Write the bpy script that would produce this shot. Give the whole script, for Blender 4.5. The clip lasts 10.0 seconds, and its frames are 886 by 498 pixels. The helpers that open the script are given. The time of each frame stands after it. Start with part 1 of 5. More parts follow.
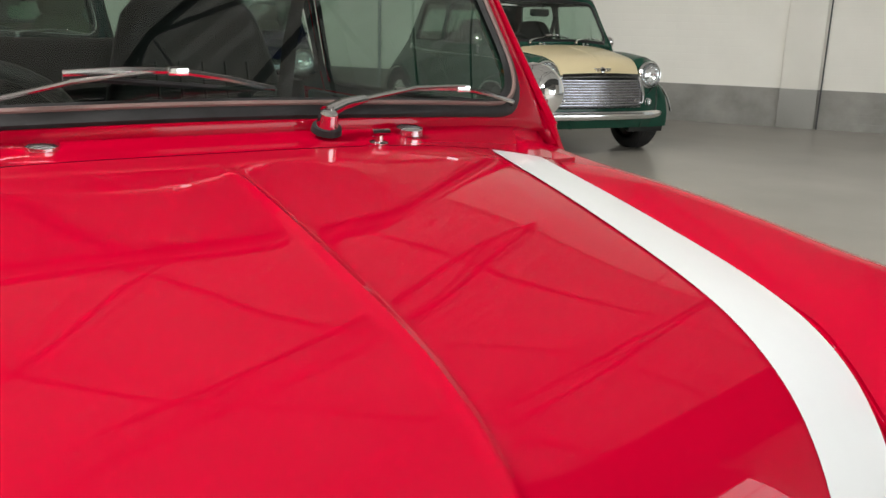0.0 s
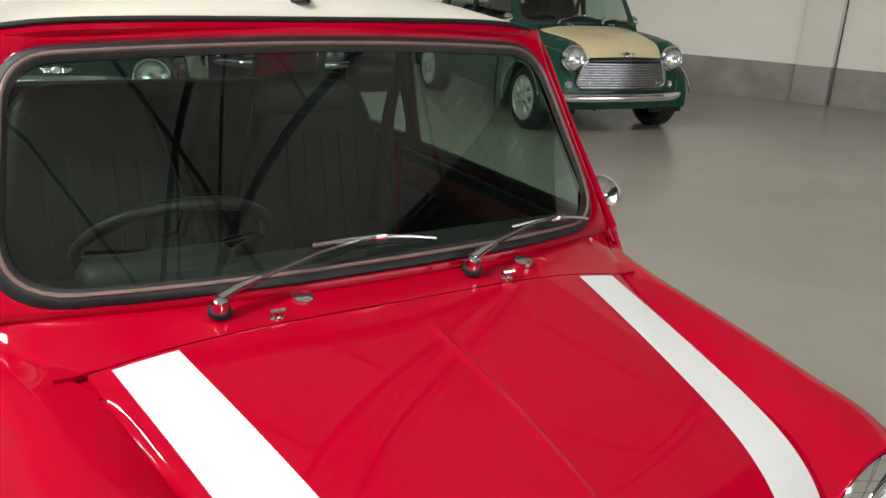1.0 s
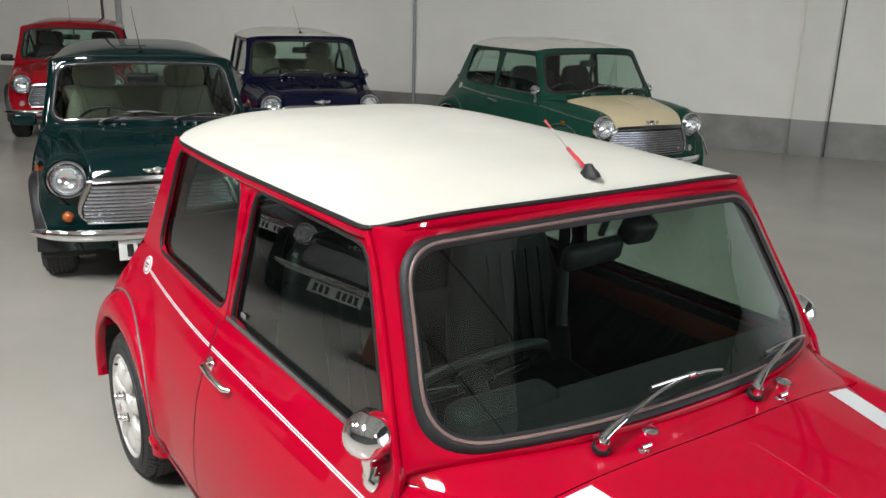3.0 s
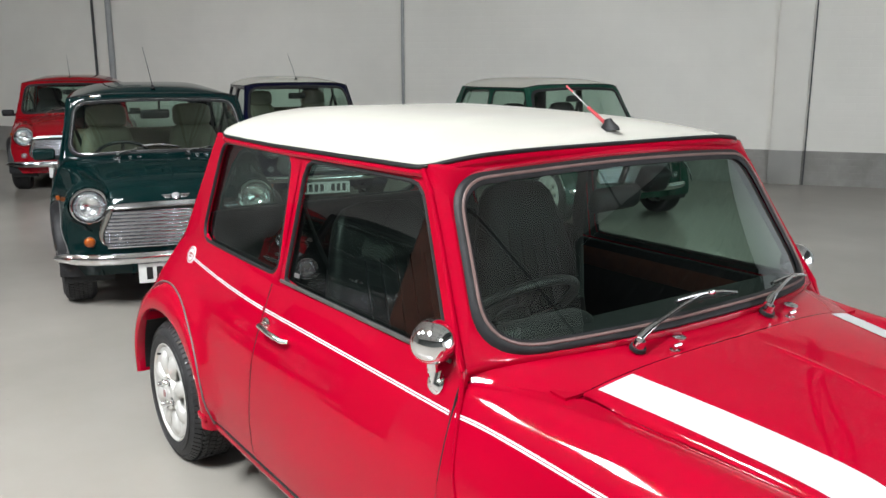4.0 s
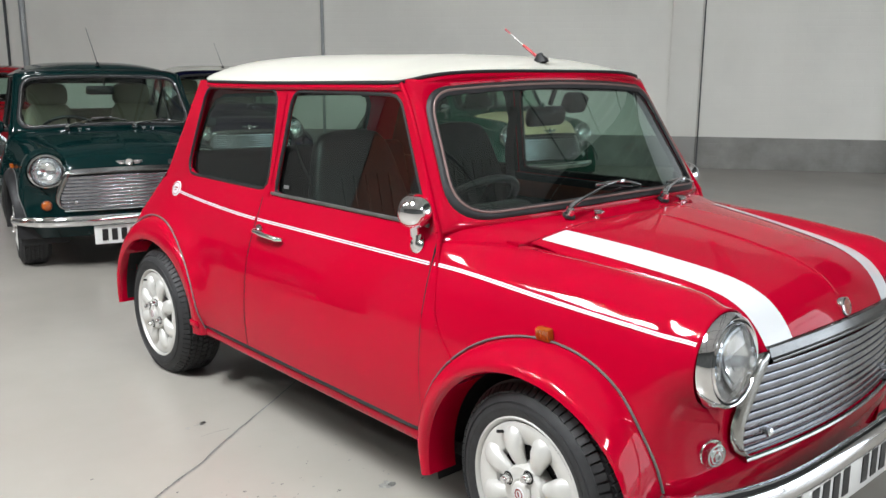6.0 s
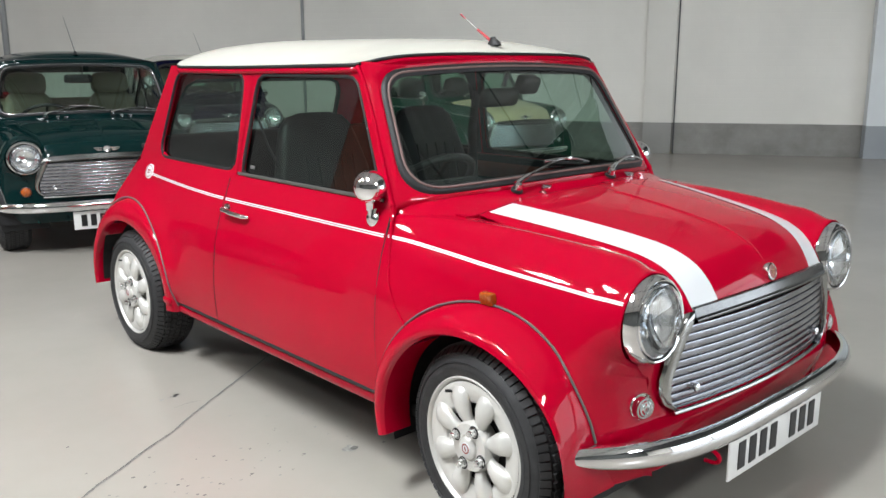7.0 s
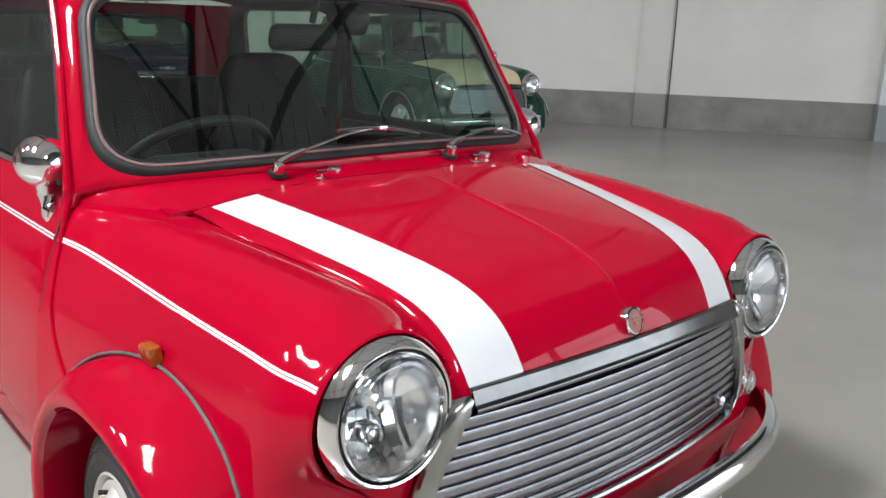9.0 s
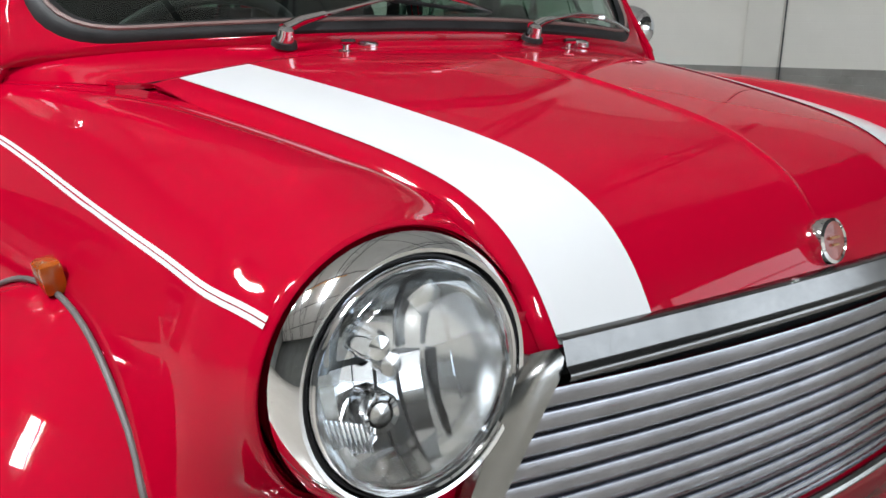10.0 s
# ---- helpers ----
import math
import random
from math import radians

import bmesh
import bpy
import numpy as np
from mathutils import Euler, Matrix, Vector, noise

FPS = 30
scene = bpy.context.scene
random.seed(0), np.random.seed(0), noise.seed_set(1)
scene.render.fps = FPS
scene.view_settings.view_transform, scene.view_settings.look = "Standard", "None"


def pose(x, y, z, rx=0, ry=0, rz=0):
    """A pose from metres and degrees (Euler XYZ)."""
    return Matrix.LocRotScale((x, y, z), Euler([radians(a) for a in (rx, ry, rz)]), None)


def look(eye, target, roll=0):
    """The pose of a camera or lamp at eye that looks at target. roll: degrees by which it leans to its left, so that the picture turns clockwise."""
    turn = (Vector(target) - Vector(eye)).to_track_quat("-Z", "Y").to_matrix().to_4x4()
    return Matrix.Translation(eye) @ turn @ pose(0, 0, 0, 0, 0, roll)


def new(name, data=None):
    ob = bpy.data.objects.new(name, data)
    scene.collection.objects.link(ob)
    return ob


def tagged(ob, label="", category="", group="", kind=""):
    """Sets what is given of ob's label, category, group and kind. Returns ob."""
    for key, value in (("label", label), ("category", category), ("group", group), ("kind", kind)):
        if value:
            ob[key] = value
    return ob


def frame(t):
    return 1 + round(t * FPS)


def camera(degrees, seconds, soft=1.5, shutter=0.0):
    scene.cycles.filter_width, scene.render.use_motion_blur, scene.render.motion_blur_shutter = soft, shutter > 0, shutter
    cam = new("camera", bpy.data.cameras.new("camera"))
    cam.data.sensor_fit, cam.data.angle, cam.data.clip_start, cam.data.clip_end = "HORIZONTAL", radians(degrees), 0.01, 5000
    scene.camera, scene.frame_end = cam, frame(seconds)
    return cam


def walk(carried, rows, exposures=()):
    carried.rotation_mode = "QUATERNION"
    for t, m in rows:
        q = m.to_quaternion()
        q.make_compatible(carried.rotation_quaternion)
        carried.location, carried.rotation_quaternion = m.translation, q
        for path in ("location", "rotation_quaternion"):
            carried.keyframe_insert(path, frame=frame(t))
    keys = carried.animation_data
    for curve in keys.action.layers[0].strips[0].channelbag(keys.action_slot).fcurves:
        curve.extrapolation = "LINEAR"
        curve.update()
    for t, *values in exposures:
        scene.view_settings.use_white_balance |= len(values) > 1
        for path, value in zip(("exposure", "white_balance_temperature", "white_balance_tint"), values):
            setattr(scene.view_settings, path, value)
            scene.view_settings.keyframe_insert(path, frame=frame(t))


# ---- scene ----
cam = camera(55.3, 10.0)
PATH = [
    (0, (-0.249, -0.655, 0.945), (0.778, 0.983, 0.433), 1.5),
    (0.5, (-0.42, -0.761, 1.144), (0.583, 0.842, 0.493), 2.2),
    (1, (-0.595, -0.865, 1.322), (0.402, 0.739, 0.664), 3.1),
    (1.5, (-0.781, -0.94, 1.479), (0.18, 0.691, 0.834), 3.5),
    (2, (-0.936, -0.87, 1.578), (0.037, 0.775, 0.988), 3.2),
    (2.5, (-1.134, -0.733, 1.624), (-0.135, 0.898, 1.037), 1.4),
    (2.7, (-1.192, -0.693, 1.623), (-0.157, 0.912, 1.029), 1.5),
    (3.8, (-1.523, -0.84, 1.404), (-0.393, 0.752, 0.968), 0.3),
    (4, (-1.554, -0.862, 1.387), (-0.421, 0.73, 0.961), 0.0),
    (4.5, (-1.719, -0.921, 1.309), (-0.56, 0.659, 0.909), -0.0),
    (5, (-1.871, -0.987, 1.255), (-0.646, 0.544, 0.862), -0.6),
    (5.5, (-1.963, -1.09, 1.218), (-0.681, 0.394, 0.83), -0.1),
    (6.8, (-2.072, -1.357, 1.186), (-0.756, 0.083, 0.744), 0.2),
    (7, (-2.048, -1.372, 1.18), (-0.728, 0.067, 0.747), -0.1),
    (7.5, (-1.893, -1.348, 1.161), (-0.562, 0.079, 0.728), -0.1),
    (8, (-1.63, -1.287, 1.163), (-0.299, 0.134, 0.704), -0.2),
    (8.5, (-1.348, -1.238, 1.142), (-0.031, 0.182, 0.645), 0.7),
    (9, (-1.086, -1.147, 1.1), (0.196, 0.301, 0.591), 1.8),
    (9.5, (-0.888, -0.967, 1.019), (0.262, 0.581, 0.489), 0.6),
    (10, (-0.769, -0.82, 0.855), (0.347, 0.754, 0.331), 0.8),
]
EXPOSURES = [(0.0, 0.38, 7100, 10), (0.5, 0.30, 7200, 10), (1.0, 0.04, 7200, 10), (1.5, 0.3, 7000, 10), (2.0, 0.15, 6900, 10), (2.5, -0.02, 6800, 10), (4.0, 0.22, 6500, 10), (5.0, 0.14, 6500, 10), (7.0, 0.18, 6500, 10), (8.0, 0.16, 6500, 10), (9.0, 0.14, 6500, 10), (9.5, 0.02, 6500, 10), (10.0, 0.1, 6500, 10)]
walk(cam, [(t, look(eye, target, roll)) for t, eye, target, roll in PATH], EXPOSURES)

# ---- world and light ----
world = bpy.data.worlds.new("world")
scene.world = world
world.use_nodes = True
wn = world.node_tree.nodes
sky = wn.new("ShaderNodeTexSky")
sky.sky_type = "NISHITA"
sky.sun_disc = False
sky.sun_elevation, sky.sun_rotation = radians(40), radians(200)
wn["Background"].inputs["Strength"].default_value = 0.1
world.node_tree.links.new(sky.outputs[0], wn["Background"].inputs["Color"])
sun = new("sun", bpy.data.lights.new("sun", "SUN"))
sun.data.energy, sun.data.angle, sun.data.color = 1.0, radians(10), (1, 0.96, 0.9)
sun.rotation_euler = (radians(50), 0, radians(200))
SKYLIGHT = 126.0
ENDFILL = 3.2


# ---- materials ----
def nodes(name):
    m = bpy.data.materials.new(name)
    m.use_nodes = True
    t = m.node_tree
    return m, t, t.nodes["Principled BSDF"], lambda a, b: t.links.new(a, b)


def noise_node(t, scale, detail=4, rough=0.6, vec=None):
    n = t.nodes.new("ShaderNodeTexNoise")
    n.inputs["Scale"].default_value, n.inputs["Detail"].default_value, n.inputs["Roughness"].default_value = scale, detail, rough
    if vec is None:
        g = t.nodes.new("ShaderNodeNewGeometry")
        vec = g.outputs["Position"]
    t.links.new(vec, n.inputs["Vector"])
    return n


def ramp_node(t, fac, stops):
    r = t.nodes.new("ShaderNodeValToRGB")
    el = r.color_ramp.elements
    while len(el) < len(stops):
        el.new(0.5)
    for e, (p, c) in zip(el, stops):
        e.position, e.color = p, (*c, 1) if len(c) == 3 else c
    t.links.new(fac, r.inputs["Fac"])
    return r


def bump_node(t, height, strength, dist):
    b = t.nodes.new("ShaderNodeBump")
    b.inputs["Strength"].default_value, b.inputs["Distance"].default_value = strength, dist
    t.links.new(height, b.inputs["Height"])
    return b


def plain(name, col, rough=0.5, metal=0.0, vary=0.12, scale=9.0, coat=0.0, bump=0.0, coat_rough=0.03, spec=0.5):
    m, t, p, link = nodes(name)
    n = noise_node(t, scale)
    lo, hi = [max(c * (1 - vary), 0) for c in col], [min(c * (1 + vary), 1) for c in col]
    r = ramp_node(t, n.outputs["Fac"], [(0.3, lo), (0.7, hi)])
    link(r.outputs["Color"], p.inputs["Base Color"])
    p.inputs["Metallic"].default_value = metal
    p.inputs["Specular IOR Level"].default_value = spec
    n2 = noise_node(t, scale * 4.3, 3)
    mr = t.nodes.new("ShaderNodeMapRange")
    mr.inputs["To Min"].default_value, mr.inputs["To Max"].default_value = rough * 0.85, min(rough * 1.15, 1)
    link(n2.outputs["Fac"], mr.inputs["Value"])
    link(mr.outputs["Result"], p.inputs["Roughness"])
    p.inputs["Coat Weight"].default_value, p.inputs["Coat Roughness"].default_value = coat, coat_rough
    if bump:
        b = bump_node(t, n2.outputs["Fac"], bump, 0.002)
        link(b.outputs["Normal"], p.inputs["Normal"])
    return m


def paint(name, col, coat_rough=0.025, flake=0.04):
    m = plain(name, col, 0.45, 0.0, flake, 3.0, 0.75, 0, coat_rough, spec=0.0)
    t = m.node_tree
    p = t.nodes["Principled BSDF"]
    p.inputs["Coat IOR"].default_value = 1.42
    n = noise_node(t, 55, 2)
    b = bump_node(t, n.outputs["Fac"], 0.02, 0.0005)
    t.links.new(b.outputs["Normal"], p.inputs["Coat Normal"])
    return m


def glass_pane(name, tint, gloss=0.07):
    m = bpy.data.materials.new(name)
    m.use_nodes = True
    t = m.node_tree
    t.nodes.remove(t.nodes["Principled BSDF"])
    tr, gl, mix, lw, pw, mr = (t.nodes.new("ShaderNode" + k) for k in ("BsdfTransparent", "BsdfGlossy", "MixShader", "LayerWeight", "Math", "MapRange"))
    tr.inputs["Color"].default_value = (*tint, 1)
    gl.inputs["Roughness"].default_value = 0.01
    lw.inputs["Blend"].default_value = 0.5
    pw.operation = "POWER"
    pw.inputs[1].default_value = 2.9
    mr.inputs["To Min"].default_value = gloss
    for a, b in ((lw.outputs["Facing"], pw.inputs[0]), (pw.outputs[0], mr.inputs["Value"]), (mr.outputs[0], mix.inputs[0]), (tr.outputs[0], mix.inputs[1]), (gl.outputs[0], mix.inputs[2]), (mix.outputs[0], t.nodes["Material Output"].inputs["Surface"])):
        t.links.new(a, b)
    return m


RED = paint("red_paint", (0.365, 0.0006, 0.0165))
WHITE = paint("old_white_paint", (0.56, 0.545, 0.485))
STRIPE = plain("white_stripe_vinyl", (0.64, 0.655, 0.67), 0.3, coat=0.5, vary=0.02)
DKGREEN = paint("dark_green_paint", (0.0016, 0.0135, 0.0135))
NAVY = paint("navy_paint", (0.004, 0.005, 0.022))
GREEN = paint("mid_green_paint", (0.010, 0.056, 0.037))
CREAM = paint("cream_paint", (0.62, 0.52, 0.33))
OLDRED = paint("flame_red_paint", (0.27, 0.006, 0.012))
BLACKP = paint("black_paint", (0.008, 0.008, 0.009))
CHROME = plain("chrome", (0.82, 0.82, 0.83), 0.05, 1.0, 0.03, 20)
ARM = plain("wiper_steel", (0.66, 0.65, 0.65), 0.18, 1.0, 0.1, 30)
SATIN = plain("polished_aluminium", (0.72, 0.73, 0.76), 0.11, 1.0, 0.06, 30)
SLAT = plain("brushed_grille_aluminium", (0.40, 0.405, 0.445), 0.22, 1.0, 0.16, 22)
# chrome lip with its colour lowered in place of a dimmer reflection
LIPTRIM = plain("dimmed_lip_trim", (0.20, 0.20, 0.20), 0.20, 1.0, 0.12, 24)
BRIGHTWORK = plain("dulled_stainless_trim", (0.43, 0.43, 0.42), 0.20, 1.0, 0.10, 24)
ALLOY = plain("silver_alloy_paint", (0.62, 0.61, 0.58), 0.38, 0.35, 0.05, 20, 0.3)
RUBBER = plain("black_rubber", (0.014, 0.014, 0.015), 0.5, 0, 0.3, 30, bump=0.1, spec=0.28)
TYRE = plain("tyre_rubber", (0.018, 0.018, 0.019), 0.62, 0, 0.35, 25, bump=0.25)
TRIMPINK = plain("faded_rubber_filler_strip", (0.16, 0.10, 0.09), 0.5, 0, 0.15, 20)
PIPING = plain("grey_arch_piping", (0.10, 0.098, 0.095), 0.55, 0, 0.25, 30)
WAIST = plain("weathered_window_sill_strip", (0.16, 0.155, 0.15), 0.35, 0.6, 0.2, 30)
DARK = plain("underbody_black", (0.006, 0.006, 0.006), 0.8, 0, 0.3, 15)
LEATHER = plain("black_leather", (0.007, 0.007, 0.008), 0.5, 0, 0.3, 12, spec=0.3)
BEIGE = plain("beige_leather", (0.22, 0.19, 0.135), 0.5, 0, 0.15, 12)
REDTRIM = plain("tan_red_door_trim", (0.16, 0.035, 0.018), 0.55, 0, 0.2, 30, bump=0.2)
DASH = plain("dashboard_vinyl", (0.012, 0.012, 0.013), 0.6, 0, 0.3, 50, bump=0.3)
LINING = plain("headlining_cloth", (0.5, 0.49, 0.44), 0.9, 0, 0.1, 60, bump=0.2)
AMBER = plain("amber_lens", (0.31, 0.066, 0.004), 0.10, 0, 0.15, 60, 1.0)
REDLENS = plain("red_lens", (0.4, 0.01, 0.01), 0.12, 0, 0.15, 60, 1.0)
PLATE = plain("plate_white", (0.78, 0.78, 0.76), 0.35, 0, 0.03, 30, 0.4)
INK = plain("plate_black", (0.012, 0.012, 0.013), 0.4, 0, 0.2, 30)
REFLECTOR = plain("lamp_reflector", (0.95, 0.95, 0.96), 0.09, 1.0, 0.02, 30)
LAMPSILVER = plain("frosted_lamp_silver", (0.96, 0.97, 0.98), 0.16, 0.9, 0.03, 60)
GLASS = glass_pane("tinted_glass", (0.63, 0.77, 0.70), 0.075)
SCREENGLASS = glass_pane("laminated_glass", (0.66, 0.80, 0.73), 0.068)
BEVEL = glass_pane("bevelled_lens_edge", (0.62, 0.67, 0.72), 0.22)
CLEAR = glass_pane("clear_lens_glass", (0.97, 0.98, 0.98), 0.05)
BADGERED = plain("badge_enamel", (0.24, 0.030, 0.014), 0.35, 0, 0.2, 60, 0.25)
BADGEGOLD = plain("worn_badge_gilt", (0.34, 0.17, 0.07), 0.5, 0.4, 0.2, 60)
AERIALRED = plain("aerial_red", (0.45, 0.02, 0.03), 0.4, 0, 0.1, 60, 0.3)


# ---- mesh helpers ----
def part(name, bm, material, parent=None, label="", sharp=40, m=None):
    me = bpy.data.meshes.new(name)
    bm.normal_update()
    bm.to_mesh(me)
    bm.free()
    for x in material if isinstance(material, (list, tuple)) else [material]:
        me.materials.append(x)
    me.shade_smooth()
    if sharp < 180:
        me.set_sharp_from_angle(angle=radians(sharp))
    ob = new(name, me)
    ob.parent = parent
    if m is not None:
        ob.matrix_basis = m
    if label:
        ob["label"] = label
    return ob


def thick(ob, t, offset=-1.0):
    mod = ob.modifiers.new("thickness", "SOLIDIFY")
    mod.thickness, mod.offset, mod.use_rim = t, offset, False
    return ob


def pchip(xs, ys):
    xs, ys = np.array(xs, float), np.array(ys, float)
    if xs[0] > xs[-1]:
        xs, ys = xs[::-1], ys[::-1]
    h, d = np.diff(xs), np.diff(ys) / np.diff(xs)
    m = np.r_[d[0], [0 if a * b <= 0 else 2 * a * b / (a + b) for a, b in zip(d[:-1], d[1:])], d[-1]]

    def at(x):
        if x <= xs[0]:
            return float(ys[0] + m[0] * (x - xs[0]))
        if x >= xs[-1]:
            return float(ys[-1] + m[-1] * (x - xs[-1]))
        i = int(np.searchsorted(xs, x) - 1)
        t = (x - xs[i]) / h[i]
        a, b = (1 + 2 * t) * (1 - t) ** 2, t * (1 - t) ** 2
        c, e = t * t * (3 - 2 * t), t * t * (t - 1)
        return float(a * ys[i] + b * h[i] * m[i] + c * ys[i + 1] + e * h[i] * m[i + 1])

    return at


def soft(at, width):
    """The same curve with its kinks averaged out over a width."""
    ds = np.linspace(-2, 2, 17)
    w = np.exp(-ds * ds / 2)
    w /= w.sum()
    return lambda x: float(sum(k * at(x + d * width) for k, d in zip(w, ds)))


def catmull(pts, n):
    """n points, evenly spaced, on a smooth curve through pts."""
    p = [Vector(q) for q in pts]
    p = [2 * p[0] - p[1], *p, 2 * p[-1] - p[-2]]
    out = []
    for i in range(1, len(p) - 2):
        for k in range(14):
            t = k / 14
            a, b, c, d = p[i - 1 : i + 3]
            out.append(0.5 * (2 * b + (c - a) * t + (2 * a - 5 * b + 4 * c - d) * t**2 + (3 * b - a - 3 * c + d) * t**3))
    out.append(p[-2])
    return even(out, n)


def even(pts, n):
    pts = [Vector(q) for q in pts]
    s = np.r_[0, np.cumsum([(b - a).length for a, b in zip(pts[:-1], pts[1:])])]
    arr = np.array(pts)
    return [Vector([np.interp(v, s, arr[:, k]) for k in range(3)]) for v in np.linspace(0, s[-1], n)]


def add_grid(bm, rows, flip=False, close=False, mat=0):
    vs = [[bm.verts.new(p) for p in r] for r in rows]
    n = len(vs[0])
    for a, b in zip(vs[:-1], vs[1:]):
        for i in range(n if close else n - 1):
            j = (i + 1) % n
            q = (a[i], a[j], b[j], b[i])
            f = bm.faces.new(q[::-1] if flip else q)
            f.material_index = mat
    return vs


def grid(rows, flip=False, close=False):
    bm = bmesh.new()
    add_grid(bm, rows, flip, close)
    return bm


def lathe(profile, n=32, bm=None, m=None, mat=0, caps=False):
    """Profile of (radius, height) turned round z, then moved by m."""
    bm = bm or bmesh.new()
    m = m or Matrix()
    rows = [[m @ Vector((r * math.cos(a), r * math.sin(a), h)) for a in np.linspace(0, 2 * math.pi, n, endpoint=False)] for r, h in profile]
    vs = add_grid(bm, rows, False, True, mat)
    if caps:
        bm.faces.new(vs[0][::-1]).material_index = mat
        bm.faces.new(vs[-1]).material_index = mat
    return bm


def box(sx, sy, sz, bevel=0.0, bm=None, m=None, seg=2, mat=0):
    bm = bm or bmesh.new()
    r = bmesh.ops.create_cube(bm, size=1, matrix=(m or Matrix()) @ Matrix.Diagonal((sx, sy, sz, 1)))
    es = list({e for v in r["verts"] for e in v.link_edges})
    for f in {f for v in r["verts"] for f in v.link_faces}:
        f.material_index = mat
    if bevel:
        bmesh.ops.bevel(bm, geom=es, offset=bevel, segments=seg, affect="EDGES", profile=0.5)
    return bm


def sweep(path, radius, n=10, bm=None, mat=0, squash=(1, 1), up=(0, 0, 1), caps=True):
    """A round or oval bar along a path; radius may be a list."""
    bm = bm or bmesh.new()
    path = [Vector(p) for p in path]
    rows = []
    for i, p in enumerate(path):
        d = (path[min(i + 1, len(path) - 1)] - path[max(i - 1, 0)]).normalized()
        u = Vector(up)
        if abs(u.dot(d)) > 0.98:
            u = Vector((1, 0, 0))
        s = d.cross(u).normalized()
        w = s.cross(d)
        r = radius[i] if isinstance(radius, (list, tuple)) else radius
        rows.append([p + r * (squash[0] * math.cos(a) * s + squash[1] * math.sin(a) * w) for a in np.linspace(0, 2 * math.pi, n, endpoint=False)])
    vs = add_grid(bm, rows, True, True, mat)
    if caps:
        bm.faces.new(vs[0]).material_index = mat
        bm.faces.new(vs[-1][::-1]).material_index = mat
    return bm


def rounded(corners, radii, n=8):
    """A closed loop of 2D points round a polygon with rounded corners (n+1 points a corner)."""
    out = []
    k = len(corners)
    for i in range(k):
        p, a, b = (Vector(corners[j % k]) for j in (i, i - 1, i + 1))
        r = radii[i] if isinstance(radii, (list, tuple)) else radii
        u, v = (a - p).normalized(), (b - p).normalized()
        p0, p1 = p + u * r, p + v * r
        for t in np.linspace(0, 1, n + 1):
            t = float(t)
            out.append((1 - t) ** 2 * p0 + 2 * t * (1 - t) * p + t * t * p1)
    return out


def loop_even(loop, n):
    pts = [Vector((*p[:2], 0)) for p in loop]
    return [p.to_2d() for p in even(pts + [pts[0]], n + 1)[:-1]]


def ring_loops(outer, hole, per=10, steps=3):
    """Loops from a polygon's outline to a rounded hole with as many corners, corner by corner."""
    k = len(outer)
    o, h = [], []
    inner = rounded(*hole, n=4)
    for i in range(k):
        a, b = Vector(outer[i]), Vector(outer[(i + 1) % k])
        s = inner[i * 5 + 2 : i * 5 + 5] + (inner[(i + 1) * 5 : (i + 1) * 5 + 3] if i + 1 < k else inner[0:3])
        ev = even([Vector((*q, 0)) for q in s], per + 1)
        for j in range(per):
            o.append(a.lerp(b, j / per))
            h.append(ev[j].to_2d())
    return [[p.lerp(q, t) for p, q in zip(o, h)] for t in np.linspace(0, 1, steps)]


CLEARISH = plain("ribbed_clear_plastic", (0.55, 0.56, 0.56), 0.12, 0.3, 0.1, 80, 1.0)
LEATHER_GLOSS = plain("wheel_leather", (0.016, 0.016, 0.017), 0.42, 0, 0.2, 60)

# ---- the small saloon car: shape ----
import functools

MID = Vector((0, 1.0, 0.55))
side_x = pchip([0.16, 0.27, 0.40, 0.55, 0.65, 0.72, 0.80], [0.645, 0.690, 0.700, 0.688, 0.663, 0.637, 0.607])
edge_z = soft(pchip([-0.39, -0.372, -0.358, -0.335, -0.305, -0.25, -0.167, -0.085, 0.02, 0.12, 0.22], [0.56, 0.597, 0.625, 0.660, 0.690, 0.7165, 0.734, 0.745, 0.7577, 0.768, 0.7785]), 0.012)
mid_z = soft(pchip([-0.41, -0.396, -0.385, -0.36, -0.336, -0.289, -0.241, -0.135, -0.013, 0.112, 0.20], [0.58, 0.615, 0.642, 0.680, 0.704, 0.731, 0.748, 0.7695, 0.789, 0.805, 0.815]), 0.012)
crest_z = soft(pchip([-0.36, -0.27, -0.09, 0.10, 0.33, 0.42], [0.700, 0.729, 0.757, 0.770, 0.771, 0.768]), 0.05)
pin_z = soft(pchip([-0.345, -0.29, -0.19, -0.085, 0.04, 0.19, 0.34, 0.44], [0.6640, 0.6685, 0.6735, 0.6800, 0.6895, 0.7035, 0.7165, 0.7215]), 0.03)
roof_z = pchip([0.545, 0.555, 0.575, 0.604, 0.68, 0.80, 0.95, 1.40, 1.75, 1.90, 1.955, 1.985], [1.192, 1.203, 1.219, 1.231, 1.246, 1.255, 1.259, 1.261, 1.250, 1.233, 1.209, 1.174])
ARCHES = ((0.0, 0.31, 0.29, 0.362, 0.352, 0.735), (2.030, 0.355, 0.29, 0.42, 0.382, 0.712))
SLIM = 0.055


def bonnet_x(y):
    return 0.349 + (y + 0.37) * 0.197


def body_x(y, z):
    x = side_x(z) if z <= 0.8 else 0.607 - 0.207 * (z - 0.8)
    if y < 0.4:
        x -= 0.118 * (0.4 - y)
    if y > 1.3:
        x -= 0.03 * ((y - 1.3) / 0.8) ** 2
    return x


def rear_y(z):
    return float(np.interp(z, [0.16, 0.3, 0.6, 0.75, 0.82, 1.15, 1.3], [2.34, 2.36, 2.27, 2.16, 2.09, 1.90, 1.82]))


